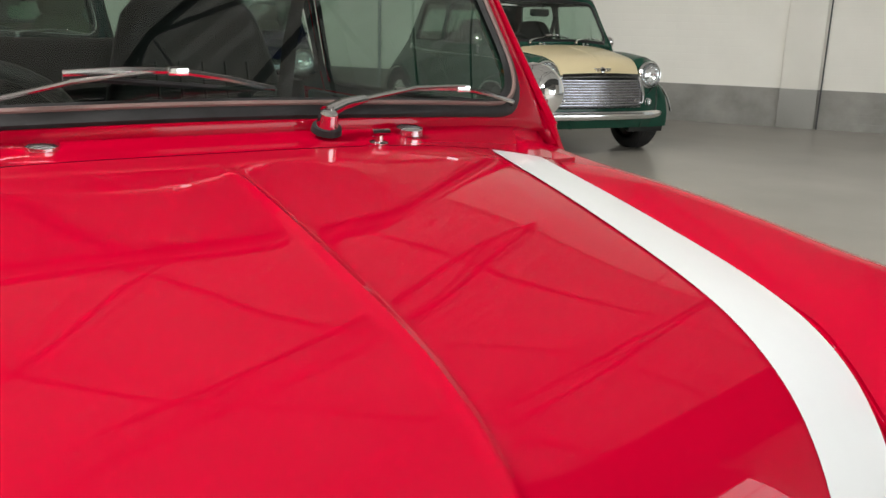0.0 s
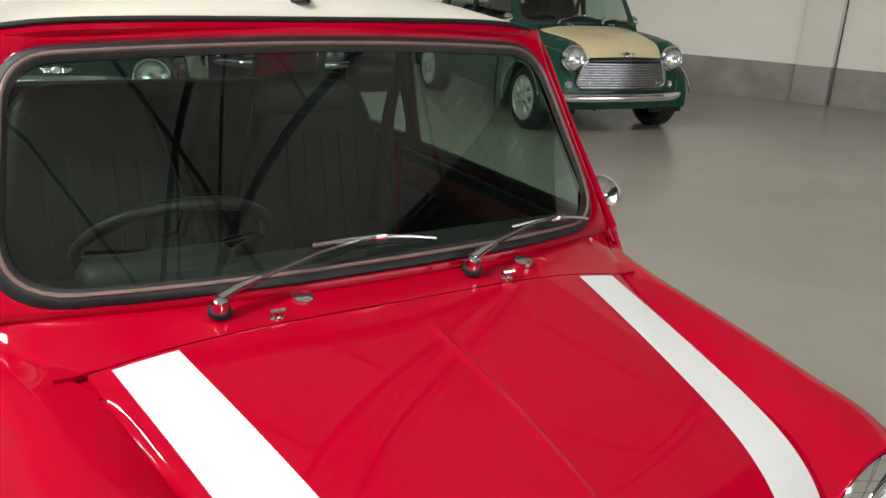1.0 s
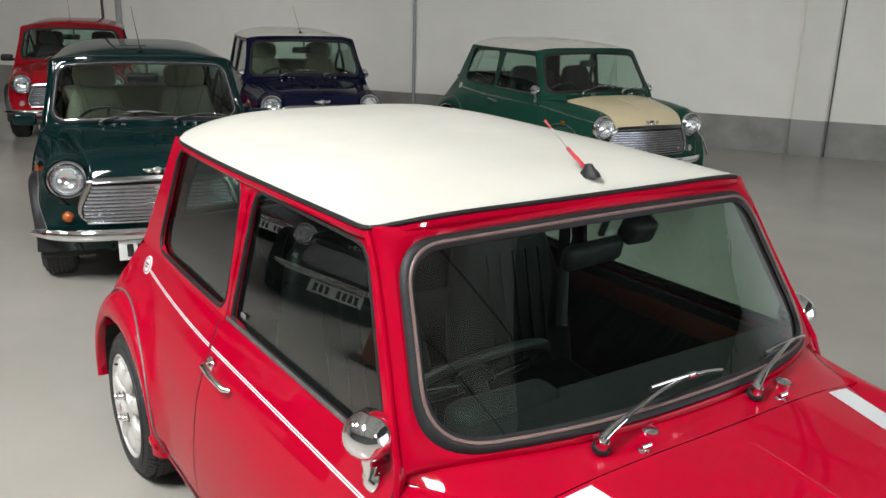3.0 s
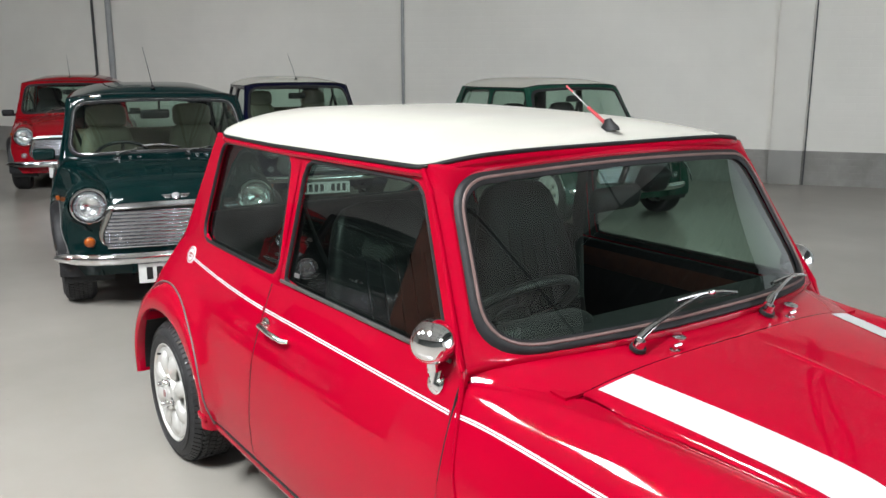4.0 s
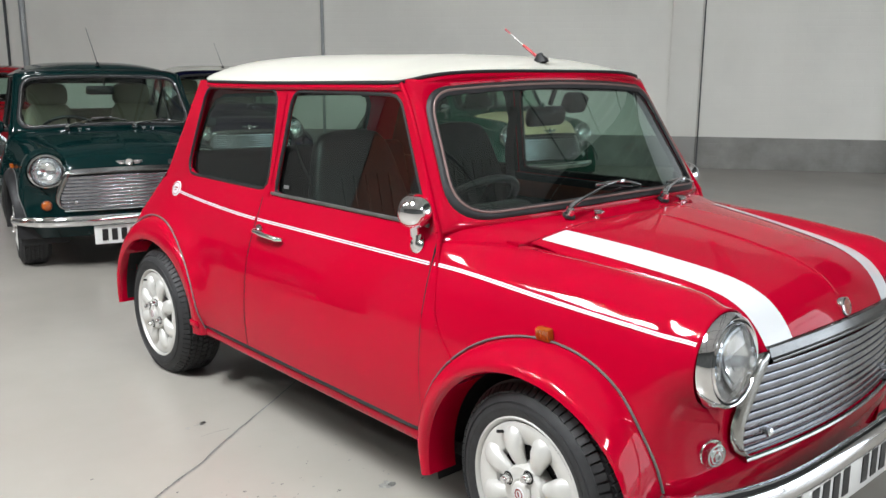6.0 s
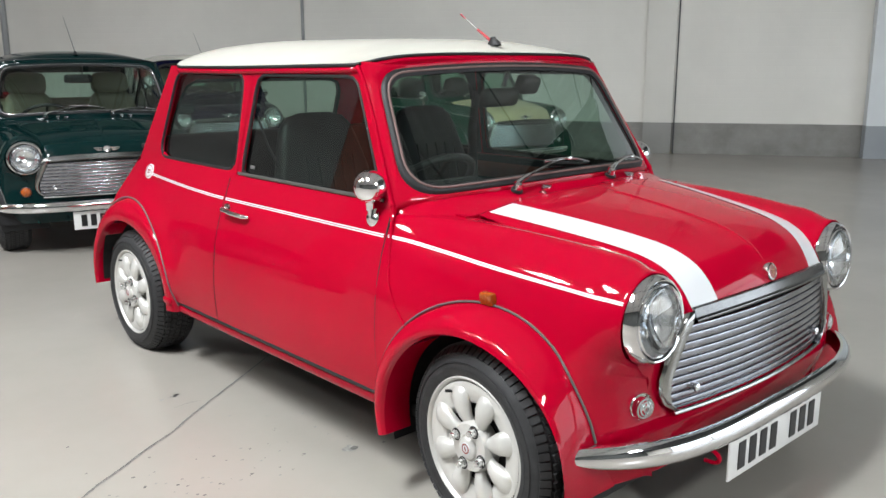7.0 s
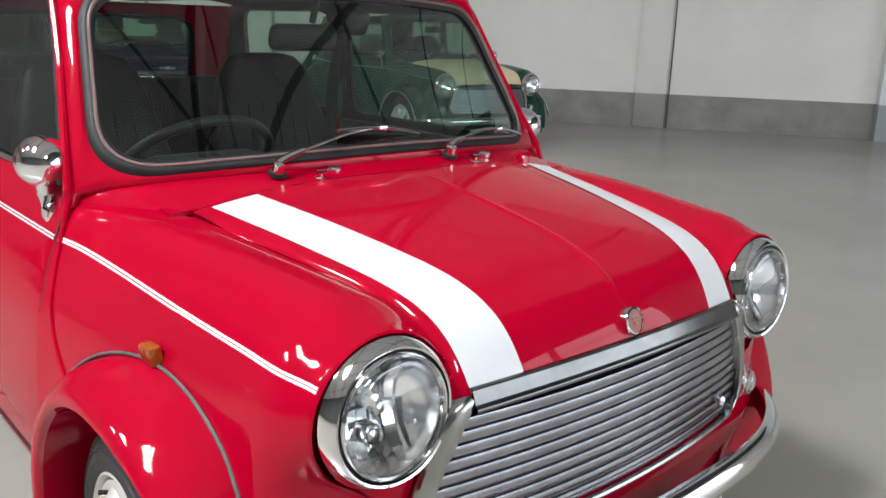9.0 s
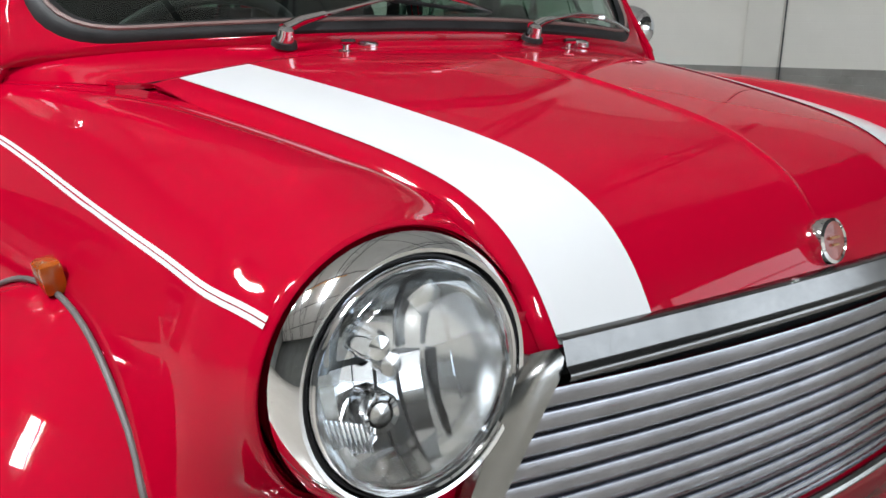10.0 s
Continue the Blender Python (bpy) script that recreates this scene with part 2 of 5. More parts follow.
def arch_z(y, grow=0.0):
    for yc, ry, rz, sy, sz, _ in ARCHES:
        a, b = (ry + sy) / 2 + grow, (rz + sz) / 2 + grow
        if abs(y - yc) < a:
            return 0.25 + b * math.sqrt(1 - ((y - yc) / a) ** 2)
    return 0.0


def arch_columns(y0, y1, yc, a, n=26):
    ys = [yc + a * math.cos(t) for t in np.linspace(math.pi, 0, n)]
    ys = [y for y in ys if y0 < y < y1]
    extra = [y for y in np.linspace(y0, y1, 18) if abs(y - yc) > a * 1.02]
    return sorted({round(y, 4) for y in ys + extra + [y0, y1]})


def outward(bm, mid=MID):
    bm.normal_update()
    turn = [f for f in bm.faces if f.normal.dot(f.calc_center_median() - mid) < 0]
    bmesh.ops.reverse_faces(bm, faces=turn)
    return bm


def mirror_x(p, s):
    return Vector((p[0] * s, p[1], p[2]))


def door_edge(z):
    return 0.398 - 0.030 * max(0.0, 0.74 - z) / 0.45


def door_slant(p, y):
    """Draws the rear of the wing forward, low down, to the door's slanting edge."""
    return Vector((p[0], p[1] + (door_edge(p[2]) - 0.0035 - 0.40) * max(0, (y - 0.2) / 0.2) ** 2, p[2]))


crest_x = soft(pchip([-0.40, -0.10, 0.20, 0.34, 0.42], [0.462, 0.492, 0.522, 0.572, 0.612]), 0.06)
WING_LOW = 0.45
LAMP = (0.4645, 0.611)


def front_depth(z):
    """How far the rounded front reaches ahead of the wing's straight side."""
    return 0.158 + 0.012 * math.exp(-(((z - 0.33) / 0.05) ** 2)) - 0.018 * max(0, 0.30 - z) / 0.08


def skin_depth(z):
    """The same for the wing's skin, which runs further forward at the lamp's height."""
    return front_depth(z) + 0.055 * math.exp(-(((z - 0.62) / 0.09) ** 2))


def plan_x(y, z):
    """Half width of the body at y and z, drawn in round the front corner."""
    k = min(1.0, max(0.0, (-0.20 - y) / front_depth(z)))
    return body_x(max(y, -0.20), z) * max(0.0, 1 - k**3.2) ** (1 / 3.2)


def wing_field(y):
    """Signed distance, roughly, to the wing's skin at y: the rounded body joined softly to the barrel round the lamp."""
    y0 = max(y, -0.20)
    if y0 <= 0.216:
        ex, ez = bonnet_x(y0) + 0.0025, edge_z(y0) - 0.003 - 0.011 * min(1.0, (0.216 - y0) / 0.2)
    else:
        t = (y0 - 0.216) / 0.18
        ex, ez = 0.4645 + 0.125 * t, 0.775 + 0.001 * t
    rear = min(1.0, max(0.0, (y0 + 0.10) / 0.49))
    cx, cz, n = crest_x(y0), crest_z(y0), 1.78 - 0.28 * rear * rear * (3 - 2 * rear)
    barrel = 0.1086 - 0.07 * max(0.0, y + 0.33)

    def at(x, z):
        a = body_x(y0, min(z, WING_LOW)) - cx
        inner = min(1.0, max(0.0, (cx - x) / (cx - ex)))
        high = cz - (cz - ez) * inner * inner
        sx, sz = max(0.0, (x - cx) / a), max(0.0, (z - WING_LOW) / (high - WING_LOW))
        g = (sx**n + sz**n) ** (1 / n)
        k = max(0.0, (-0.20 - y) / skin_depth(z))
        h = (cx + a * g) / (cx + a)
        d1 = ((h**3.2 + k**3.2) ** (1 / 3.2) - 1) * (cx + a)
        d2 = math.hypot(x - LAMP[0], z - LAMP[1]) - barrel
        w = max(0.0, 0.085 - abs(d1 - d2)) / 0.085
        return min(d1, d2) - w * w * w * 0.085 / 6

    return at


def meet(at, p, d, far):
    """Outermost place along a ray where the skin lies."""
    steps = 34
    hi = far
    for i in range(1, steps + 1):
        lo = far * (1 - i / steps)
        if at(p[0] + d[0] * lo, p[1] + d[1] * lo) < 0:
            for _ in range(18):
                m = (lo + hi) / 2
                if at(p[0] + d[0] * m, p[1] + d[1] * m) < 0:
                    lo = m
                else:
                    hi = m
            return lo
        hi = lo
    return 0.003


def wing_points(y):
    at = wing_field(y)
    y0 = min(y, 0.216)
    ex = bonnet_x(y0) + 0.0025 + (0.125 * (y - 0.216) / 0.18 if y > 0.216 else 0)
    ox = crest_x(y) - 0.055 * max(0.0, (-0.15 - y) / 0.20)
    out = []
    out.append((ex - 0.0008, 0.482 + meet(at, (ex, 0.5), (0, 1), 0.4)))
    for i in range(1, 13):
        x = ex + (ox - ex) * (i - 1) / 11
        out.append((x, 0.5 + meet(at, (x, 0.5), (0, 1), 0.4)))
    back = min(1.0, max(0.0, (y + 0.05) / 0.44))
    back = back * back * (3 - 2 * back)
    for i in range(1, 49):
        f = (i / 48) * math.pi / 2
        d = (math.sin(f), math.cos(f))
        r = meet(at, (ox, WING_LOW), d, 0.42)
        x, z = ox + d[0] * r, WING_LOW + d[1] * r
        out.append((x + (body_x(y, z) - x) * back * min(1, i / 12), z))
    for z in np.linspace(WING_LOW - 0.02, 0.205, 12):
        x = max(0.415, 0.30 + meet(at, (0.30, z), (1, 0), 0.5))
        out.append((x + (body_x(y, z) - x) * back, float(z)))
    return tuple(out)


STEP = 0.0075


@functools.lru_cache(None)
def wing_row(i):
    """The skin at the i-th station ahead of the door, as an array of x and z."""
    return np.array(wing_points(0.40 - STEP * i))


@functools.lru_cache(None)
def smooth_row(i):
    """The same with its ripples along the car averaged out; less towards the lamp, not at all at the door."""
    y = 0.40 - STEP * i
    width = 0.070 if y > -0.06 else max(0.012, 0.070 - 0.27 * (-0.06 - y))
    total, weight = 0.0, 0.0
    for k in range(-20, 21):
        d = k * STEP
        w = math.exp(-0.5 * (d / width) ** 2)
        j = i + k
        row = wing_row(j) if 0 <= j <= 100 else 2 * wing_row(0) - wing_row(-j) if j < 0 else wing_row(100)
        total, weight = total + w * row, weight + w
    return total / weight


def wing_section(y):
    """Half-section of the front wing: from the bonnet's edge up to the crest, over the shoulder and down the side."""
    f = min(100.0, max(0.0, (0.40 - y) / STEP))
    i = min(99, int(f))
    m = smooth_row(i) * (1 - f + i) + smooth_row(i + 1) * (f - i)
    fade = min(1.0, max(0.0, (0.385 - y) / 0.10)) * min(1.0, max(0.0, (y + 0.33) / 0.12))
    tight = [0.0016 * fade * math.exp(-(((z - pin_z(y)) / 0.018) ** 2)) if i > 12 else 0.0 for i, (x, z) in enumerate(m)]
    return [Vector((x + d, y, z)) for (x, z), d in zip(m, tight)]


def lamp_hole(bm):
    """Opens the panel where the headlamp bowl passes through."""
    gone = []
    for f in bm.faces:
        c = f.calc_center_median()
        if c.y < -0.2 and (abs(c.x) - 0.4605) ** 2 + (c.z - 0.61) ** 2 < 0.094**2:
            gone.append(f)
    bmesh.ops.delete(bm, geom=gone, context="FACES")
    return bm


def in_arch(y, z, grow=0.0):
    yc, ry, rz, sy, sz, _ = ARCHES[0]
    a, b = (ry + sy) / 2 + grow, (rz + sz) / 2 + grow
    fwd = max(0.0, (yc - y) / a) ** 2
    a -= 0.030 * fwd
    return abs(y - yc) < a and (z < 0.25 or ((y - yc) / a) ** 2 + ((z - 0.25) / b) ** 2 < 1)


def wing(s):
    """The wing in one skin: crown, side and rounded front corner, open at the wheel arch."""
    ys = [0.40 - STEP * i for i in range(98, 31, -1)] + [0.40 - STEP * i for i in range(30, -1, -1)]
    rows = [[mirror_x(door_slant(p, y), s) for p in wing_section(y)] for y in ys]
    first = [Vector((p.x + (LAMP[0] * s - p.x) * 0.028, p.y - 0.003, p.z + (LAMP[1] - p.z) * 0.028)) if j < 61 else p.copy() for j, p in enumerate(rows[0])]
    bm = grid([first, *rows])
    gone = []
    for f in bm.faces:
        c = f.calc_center_median()
        if in_arch(c.y, c.z) or abs(c.x) < 0.416 and c.z < 0.45:
            gone.append(f)
    bmesh.ops.delete(bm, geom=gone, context="FACES")
    return outward(bm, Vector((s * 0.40, 0.1, 0.5)))


def arch_swell(y, z):
    """The rear quarter swells out towards its flare."""
    yc, ry, rz, sy, sz, _ = ARCHES[1]
    d = (math.hypot((y - yc) / sy, max(0.0, z - 0.25) / sz) - 1) * 0.39
    return 0.022 * math.exp(-((max(0.0, d) / 0.056) ** 2)) * min(1.0, max(0.0, (z - 0.26) / 0.08))


def quarter(s):
    rows = []
    for y in arch_columns(1.292, 2.34, 2.030, 0.387, 30):
        zt = 0.788
        while rear_y(zt) < y and zt > 0.3:
            zt -= 0.01
        foot = 0.286 if y < 1.70 else 0.205
        zs = np.linspace(zt, max(arch_z(y), foot), 22) if zt > 0.31 else np.linspace(0.31, 0.205, 22)
        rows.append([Vector((s * (body_x(y, z) + arch_swell(y, z)), y, z)) for z in zs])
    return outward(grid(rows))


def front_panel():
    rows = []
    for z in np.linspace(0.205, 0.635, 20):
        xs, dep = body_x(-0.20, z) - 0.003, front_depth(z) - 0.0015
        row = []
        for t in np.linspace(0, math.pi, 61):
            c, w = math.cos(t), math.sin(t)
            row.append(Vector((math.copysign(abs(c) ** 0.625, c) * xs, -0.20 - dep * w**0.625, z)))
        rows.append(row)
    return lamp_hole(outward(grid(rows)))


def bonnet_y(t, a):
    """Along the bonnet: 0 at the rear edge, 1 at the grille; the nose curves forward at the middle."""
    back = 0.188 + 0.026 * a * a
    front = -0.398 + 0.030 * a * a
    t = 1 - (1 - t) ** 1.35
    return back + (front - back) * t


def bonnet_lip(a):
    """How far the turned-down rim lies below the bonnet's skin."""
    return 0.010 * max(0, (abs(a) - 0.965) / 0.035) ** 2


def bonnet_point(a, t, lift=0.0):
    y = bonnet_y(t, a)
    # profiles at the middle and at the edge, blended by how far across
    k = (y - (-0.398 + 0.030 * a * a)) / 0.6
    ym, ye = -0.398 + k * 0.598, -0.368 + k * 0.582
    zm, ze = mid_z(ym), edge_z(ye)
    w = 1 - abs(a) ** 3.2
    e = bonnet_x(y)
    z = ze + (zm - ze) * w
    rib = 0.0042 / (1 + ((a * e) / 0.0055) ** 2) ** 1.5 * min(1, max(0, (0.14 - y) / 0.06)) * min(1, max(0, (y + 0.375) / 0.04))
    return Vector((a * e, y, z + rib - bonnet_lip(a) * min(1.0, max(0.0, (0.20 - y) / 0.09)) + lift))


def bonnet():
    aa = sorted(set(np.round(np.r_[np.linspace(-1, 1, 45), np.linspace(-0.07, 0.07, 23), -0.985, 0.985, 0.97, -0.97, 0.993, -0.993], 4)))
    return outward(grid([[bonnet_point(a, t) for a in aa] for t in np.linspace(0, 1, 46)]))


def stripe(s):
    """A band that tapers from the rear of the bonnet to the grille."""
    rows = []
    for t in np.linspace(0.012, 0.985, 50):
        row = []
        for k in np.linspace(0, 1, 7):
            y = bonnet_y(t, 0.8)
            xi, xo = 0.2430 + 0.1870 * (y + 0.372), 0.336 + 0.173 * (y + 0.368)
            a = (xi + (xo - xi) * k) / bonnet_x(y)
            q = bonnet_point(s * a, t, 0.0016)
            row.append(q)
        rows.append(row)
    return outward(grid(rows))


def screen(u, v):
    """The windscreen's surface: u from -1 to 1 across, v from 0 (base) to 1 (top); it curves most at its foot."""
    k = 1 - abs(u) ** 2.3
    y = 0.398 + 0.193 * v - (0.137 - 0.085 * v) * k
    z = 0.808 + 0.344 * v + (0.028 - 0.006 * v) * (1 - u * u)
    return Vector(((0.573 - 0.066 * v) * u, y, z))


def screen_uv_loop(inset, r=None):
    """Loop of places on the screen, inset metres from the rubber's outer edge, corner by corner."""
    du, dv = inset / 0.56, inset / 0.39
    c = [Vector((x * 0.56, y * 0.39)) for x, y in ((-1 + du, dv), (1 - du, dv), (1 - du, 1 - dv), (-1 + du, 1 - dv))]
    r = r or max(0.115 - inset * 0.6, 0.02)
    corners = rounded([tuple(q) for q in c], [r, r, r * 0.75, r * 0.75], 8)
    pts = []
    for i in range(4):
        pts += corners[i * 9 : i * 9 + 9]
        a, b = corners[i * 9 + 8], corners[(i * 9 + 9) % 36]
        pts += [a.lerp(b, k / 14) for k in range(1, 14)]
    return [screen(p.x / 0.56, p.y / 0.39) for p in pts]


def lifted(loop, d):
    n = Vector((0, -0.82, 0.57))
    return [p + n * d for p in loop]


def scuttle():
    rows = []
    for u in np.linspace(-1, 1, 49):
        a = screen(u, -0.02) + Vector((0, 0.012, 0))
        y0 = 0.192 + 0.026 * min(1, abs(u) / 0.80) ** 2
        x0 = 0.462 * u / 0.78
        if abs(u) <= 0.78:
            b = bonnet_point(max(-1, min(1, u / 0.78)), 0.0) + Vector((0, 0.0022, 0.0003))
        else:
            t = (abs(u) - 0.78) / 0.22
            y = 0.218 + 0.18 * t
            q = wing_section(min(y, 0.398))[3]
            b = Vector((math.copysign(q.x, u), q.y + 0.003, q.z + 0.0012))
        m = a.lerp(b, 0.5) + Vector((0, 0, -0.004 + 0.006 * u * u))
        rows.append(catmull([a, m, b], 12))
    return outward(grid(rows))


def scuttle_end():
    """The scuttle's outer end, where the pillar's foot takes over."""
    a = screen(1, -0.02) + Vector((0, 0.012, 0))
    q = wing_section(0.398)[3]
    b = Vector((q.x, q.y + 0.003, q.z + 0.0012))
    return catmull([a, a.lerp(b, 0.5) + Vector((0, 0, 0.002)), b], 12)


def screen_surround():
    inner = screen_uv_loop(0.004)
    far = []
    for p in screen_uv_loop(-0.012, 0.03):
        v = min(max((p.z - 0.80) / 0.34, 0.0), 1.0)
        side = min(1, max(0, (abs(p.x) / (0.573 - 0.066 * v) - 0.94) / 0.06))
        pil = Vector((math.copysign(0.607 - 0.068 * v, p.x), 0.402 + 0.218 * v, p.z - 0.014 * (1 - v) + 0.018 * v))
        top = Vector((p.x, p.y + 0.014, p.z + 0.013))
        low = Vector((p.x, p.y + 0.004, p.z - 0.008))
        far.append((top if v > 0.5 else low).lerp(pil, side))
    rows = [inner]
    for t, k in ((0.3, 0.008), (0.6, 0.008), (0.85, 0.004)):
        rows.append([a.lerp(b, t) + Vector((0, -k, k * 0.5)) for a, b in zip(inner, far)])
    rows.append(far)
    return outward(grid(rows, close=True))


def flare(which, s, slim=False, lip_in=0.10):
    yc, ry, rz, sy, sz, xl = ARCHES[which]
    xl -= SLIM if slim else 0.0
    rows = []
    lo, hi = (-0.14, math.pi + 0.20) if which == 0 else (-0.02, math.pi + 0.13)
    full = (ry, sy, xl)
    for t in np.linspace(lo, hi, 49):
        c, w = -math.cos(t), math.sin(t)
        fwd = max(0.0, -c) ** 2 if which == 0 else 0.0
        ry, sy, xl = full[0] - 0.012 * fwd, full[1] - 0.05 * fwd, full[2] - 0.03 * fwd
        w2 = max(w, -0.25)

        def at(fy, fz, x):
            return Vector((s * x, yc + c * fy + (0.012 * (fy - ry) / (sy - ry) if which == 0 else 0), 0.25 + w2 * fz))

        y1, z1 = yc + c * sy + (0 if which else 0.012), 0.25 + w2 * sz
        xb = plan_x(y1, max(min(z1, 0.75), 0.2)) - 0.004 + (arch_swell(y1, z1) if which else 0)
        m1 = at(ry + 0.82 * (sy - ry), rz + 0.82 * (sz - rz), xb + 0.39 * (xl - xb) + 0.010)
        m2 = at(ry + 0.42 * (sy - ry), rz + 0.42 * (sz - rz), xb + 0.85 * (xl - xb) + 0.006)
        row = catmull([at(sy, sz, xb), m1, m2, at(ry + 0.006, rz + 0.006, xl), at(ry - 0.002, rz - 0.002, xl - 0.012)], 12)
        row += [at(ry - 0.002, rz - 0.002, xl - lip_in)]
        rows.append(row)
    return outward(grid(rows), Vector((0, yc, 0.25)))


def seam_line(which, s):
    yc, ry, rz, sy, sz, xl = ARCHES[which]
    pts = []
    for t in np.linspace(0.24 if which == 0 else 0.05, math.pi - 0.1, 40):
        fwd = max(0.0, math.cos(t)) ** 2 if which == 0 else 0.0
        y, z = yc - math.cos(t) * (sy + 0.003 - 0.05 * fwd) + (0 if which else 0.012), 0.25 + math.sin(t) * (sz + 0.003)
        xb = plan_x(y, min(z, 0.75)) + (arch_swell(y, z) if which else 0)
        pts.append((s * (xb + 0.001), y, z))
    return sweep(pts, 0.0031, 8)


def flat_side(loops, s, push=0.0):
    return [[Vector((s * (body_x(p[0], p[1]) + push), p[0], p[1])) for p in lp] for lp in loops]


DOOR_QUAD = [(0.405, 0.788), (1.250, 0.788), (1.222, 1.166), (0.632, 1.166)]
DOOR_HOLE = ([(0.447, 0.803), (1.224, 0.803), (1.196, 1.137), (0.645, 1.137)], [0.02, 0.03, 0.045, 0.04])
QUARTER_QUAD = [(1.255, 0.788), (2.113, 0.788), (1.898, 1.166), (1.227, 1.166)]
QUARTER_HOLE = ([(1.270, 0.812), (1.915, 0.812), (1.832, 1.140), (1.285, 1.140)], [0.05, 0.075, 0.05, 0.05])


def frame_ring(quad, hole, s):
    rows = flat_side(ring_loops(quad, hole, 10, 4), s)
    rows.append([p - Vector((s * 0.011, 0, 0)) for p in rows[-1]])
    return outward(grid(rows, close=True))


def side_glass(hole, s, inset=0.016):
    loop = loop_even(rounded(*hole, n=6), 48)
    bm = bmesh.new()
    f = bm.faces.new([bm.verts.new(Vector((s * (body_x(p[0], p[1]) - inset), p[0], p[1]))) for p in loop])
    return outward(bm)


def gasket(hole, s, r=0.007):
    loop = loop_even(rounded(*hole, n=6), 64)
    pts = [Vector((s * (body_x(p[0], p[1]) - 0.003), p[0], p[1])) for p in loop]
    return sweep(pts + [pts[0], pts[1]], r, 8, up=(1, 0, 0), caps=False)


def roof_half(y):
    """Half width of the roof at y, with rounded corners in plan."""
    x = 0.541 - 0.012 * max(0, (y - 1.2) / 0.7) ** 2
    reach = 0.085 if y < 1 else 0.16
    for edge, k in ((0.5515, 1), (1.985, -1)):
        d = k * (y - edge)
        if d < reach:
            x *= (1 - max(0, 1 - d / reach) ** 3.2) ** (1 / 3.2) if d > 0 else 0.0
    return x


def roof_gutter_z(y):
    return float(np.interp(y, [0.55, 0.64, 1.88, 2.0], [1.172, 1.166, 1.150, 1.145]))


def roof_top(x, y):
    """Height of the roof's skin; its shoulders grow squarer towards the back."""
    zg = roof_gutter_z(y)
    power = 2.7 + 1.5 * min(1.0, max(0.0, (y - 0.8) / 0.8))
    return zg + (roof_z(y) - zg) * (1 - abs(x / 0.541) ** power)


def roof():
    rows = []
    ys = np.r_[0.5518, 0.5525, 0.554, 0.5565, 0.560, 0.565, 0.572, np.linspace(0.58, 1.95, 44), 1.965, 1.976, 1.982, 1.9845]
    for y in ys:
        hx = roof_half(y)
        # plan corner: the front edge bows forward at the middle
        row = []
        for a in np.linspace(-1, 1, 41):
            b = math.copysign(1 - (1 - abs(a)) ** 1.35, a)
            x = hx * b
            bow = 0.025 * (x / 0.54) ** 2 * max(0, (1.0 - y) / 0.45) - 0.07 * (x / 0.54) ** 2 * max(0, (y - 1.3) / 0.685)
            row.append(Vector((x, y + bow, roof_top(x, y) + 0.010 * abs(x / 0.541) ** 2.7)))
        rows.append(row)
    return outward(grid(rows))


def roof_rim(n=120):
    pts = []
    ys = np.r_[0.5518, 0.5525, 0.554, 0.5565, 0.560, 0.565, 0.572, np.linspace(0.58, 1.95, 40), 1.965, 1.976, 1.982, 1.9845]
    for s in (1, -1):
        for y in ys if s > 0 else ys[::-1]:
            x = s * roof_half(y)
            bow = 0.025 * (x / 0.54) ** 2 * max(0, (1.0 - y) / 0.45) - 0.07 * (x / 0.54) ** 2 * max(0, (y - 1.3) / 0.685)
            pts.append(Vector((x, y + bow, roof_top(x, y) + 0.004)))
    return even(pts + [pts[0]], n)


# ---- the car: pieces ----
def spoke_mesh():
    rows = []
    for r, w, d, h in ((0.040, 0.013, 0.006, 0.010), (0.056, 0.0145, 0.013, 0.016), (0.078, 0.0195, 0.019, 0.022), (0.105, 0.0275, 0.022, 0.025), (0.132, 0.0305, 0.020, 0.024), (0.150, 0.024, 0.014, 0.019), (0.164, 0.011, 0.006, 0.012)):
        rows.append([Vector((r, w * math.cos(a), h - 0.025 + 0.82 * d * math.sin(a))) for a in np.linspace(0, 2 * math.pi, 14, endpoint=False)])
    bm = grid(rows, close=True)
    return bm


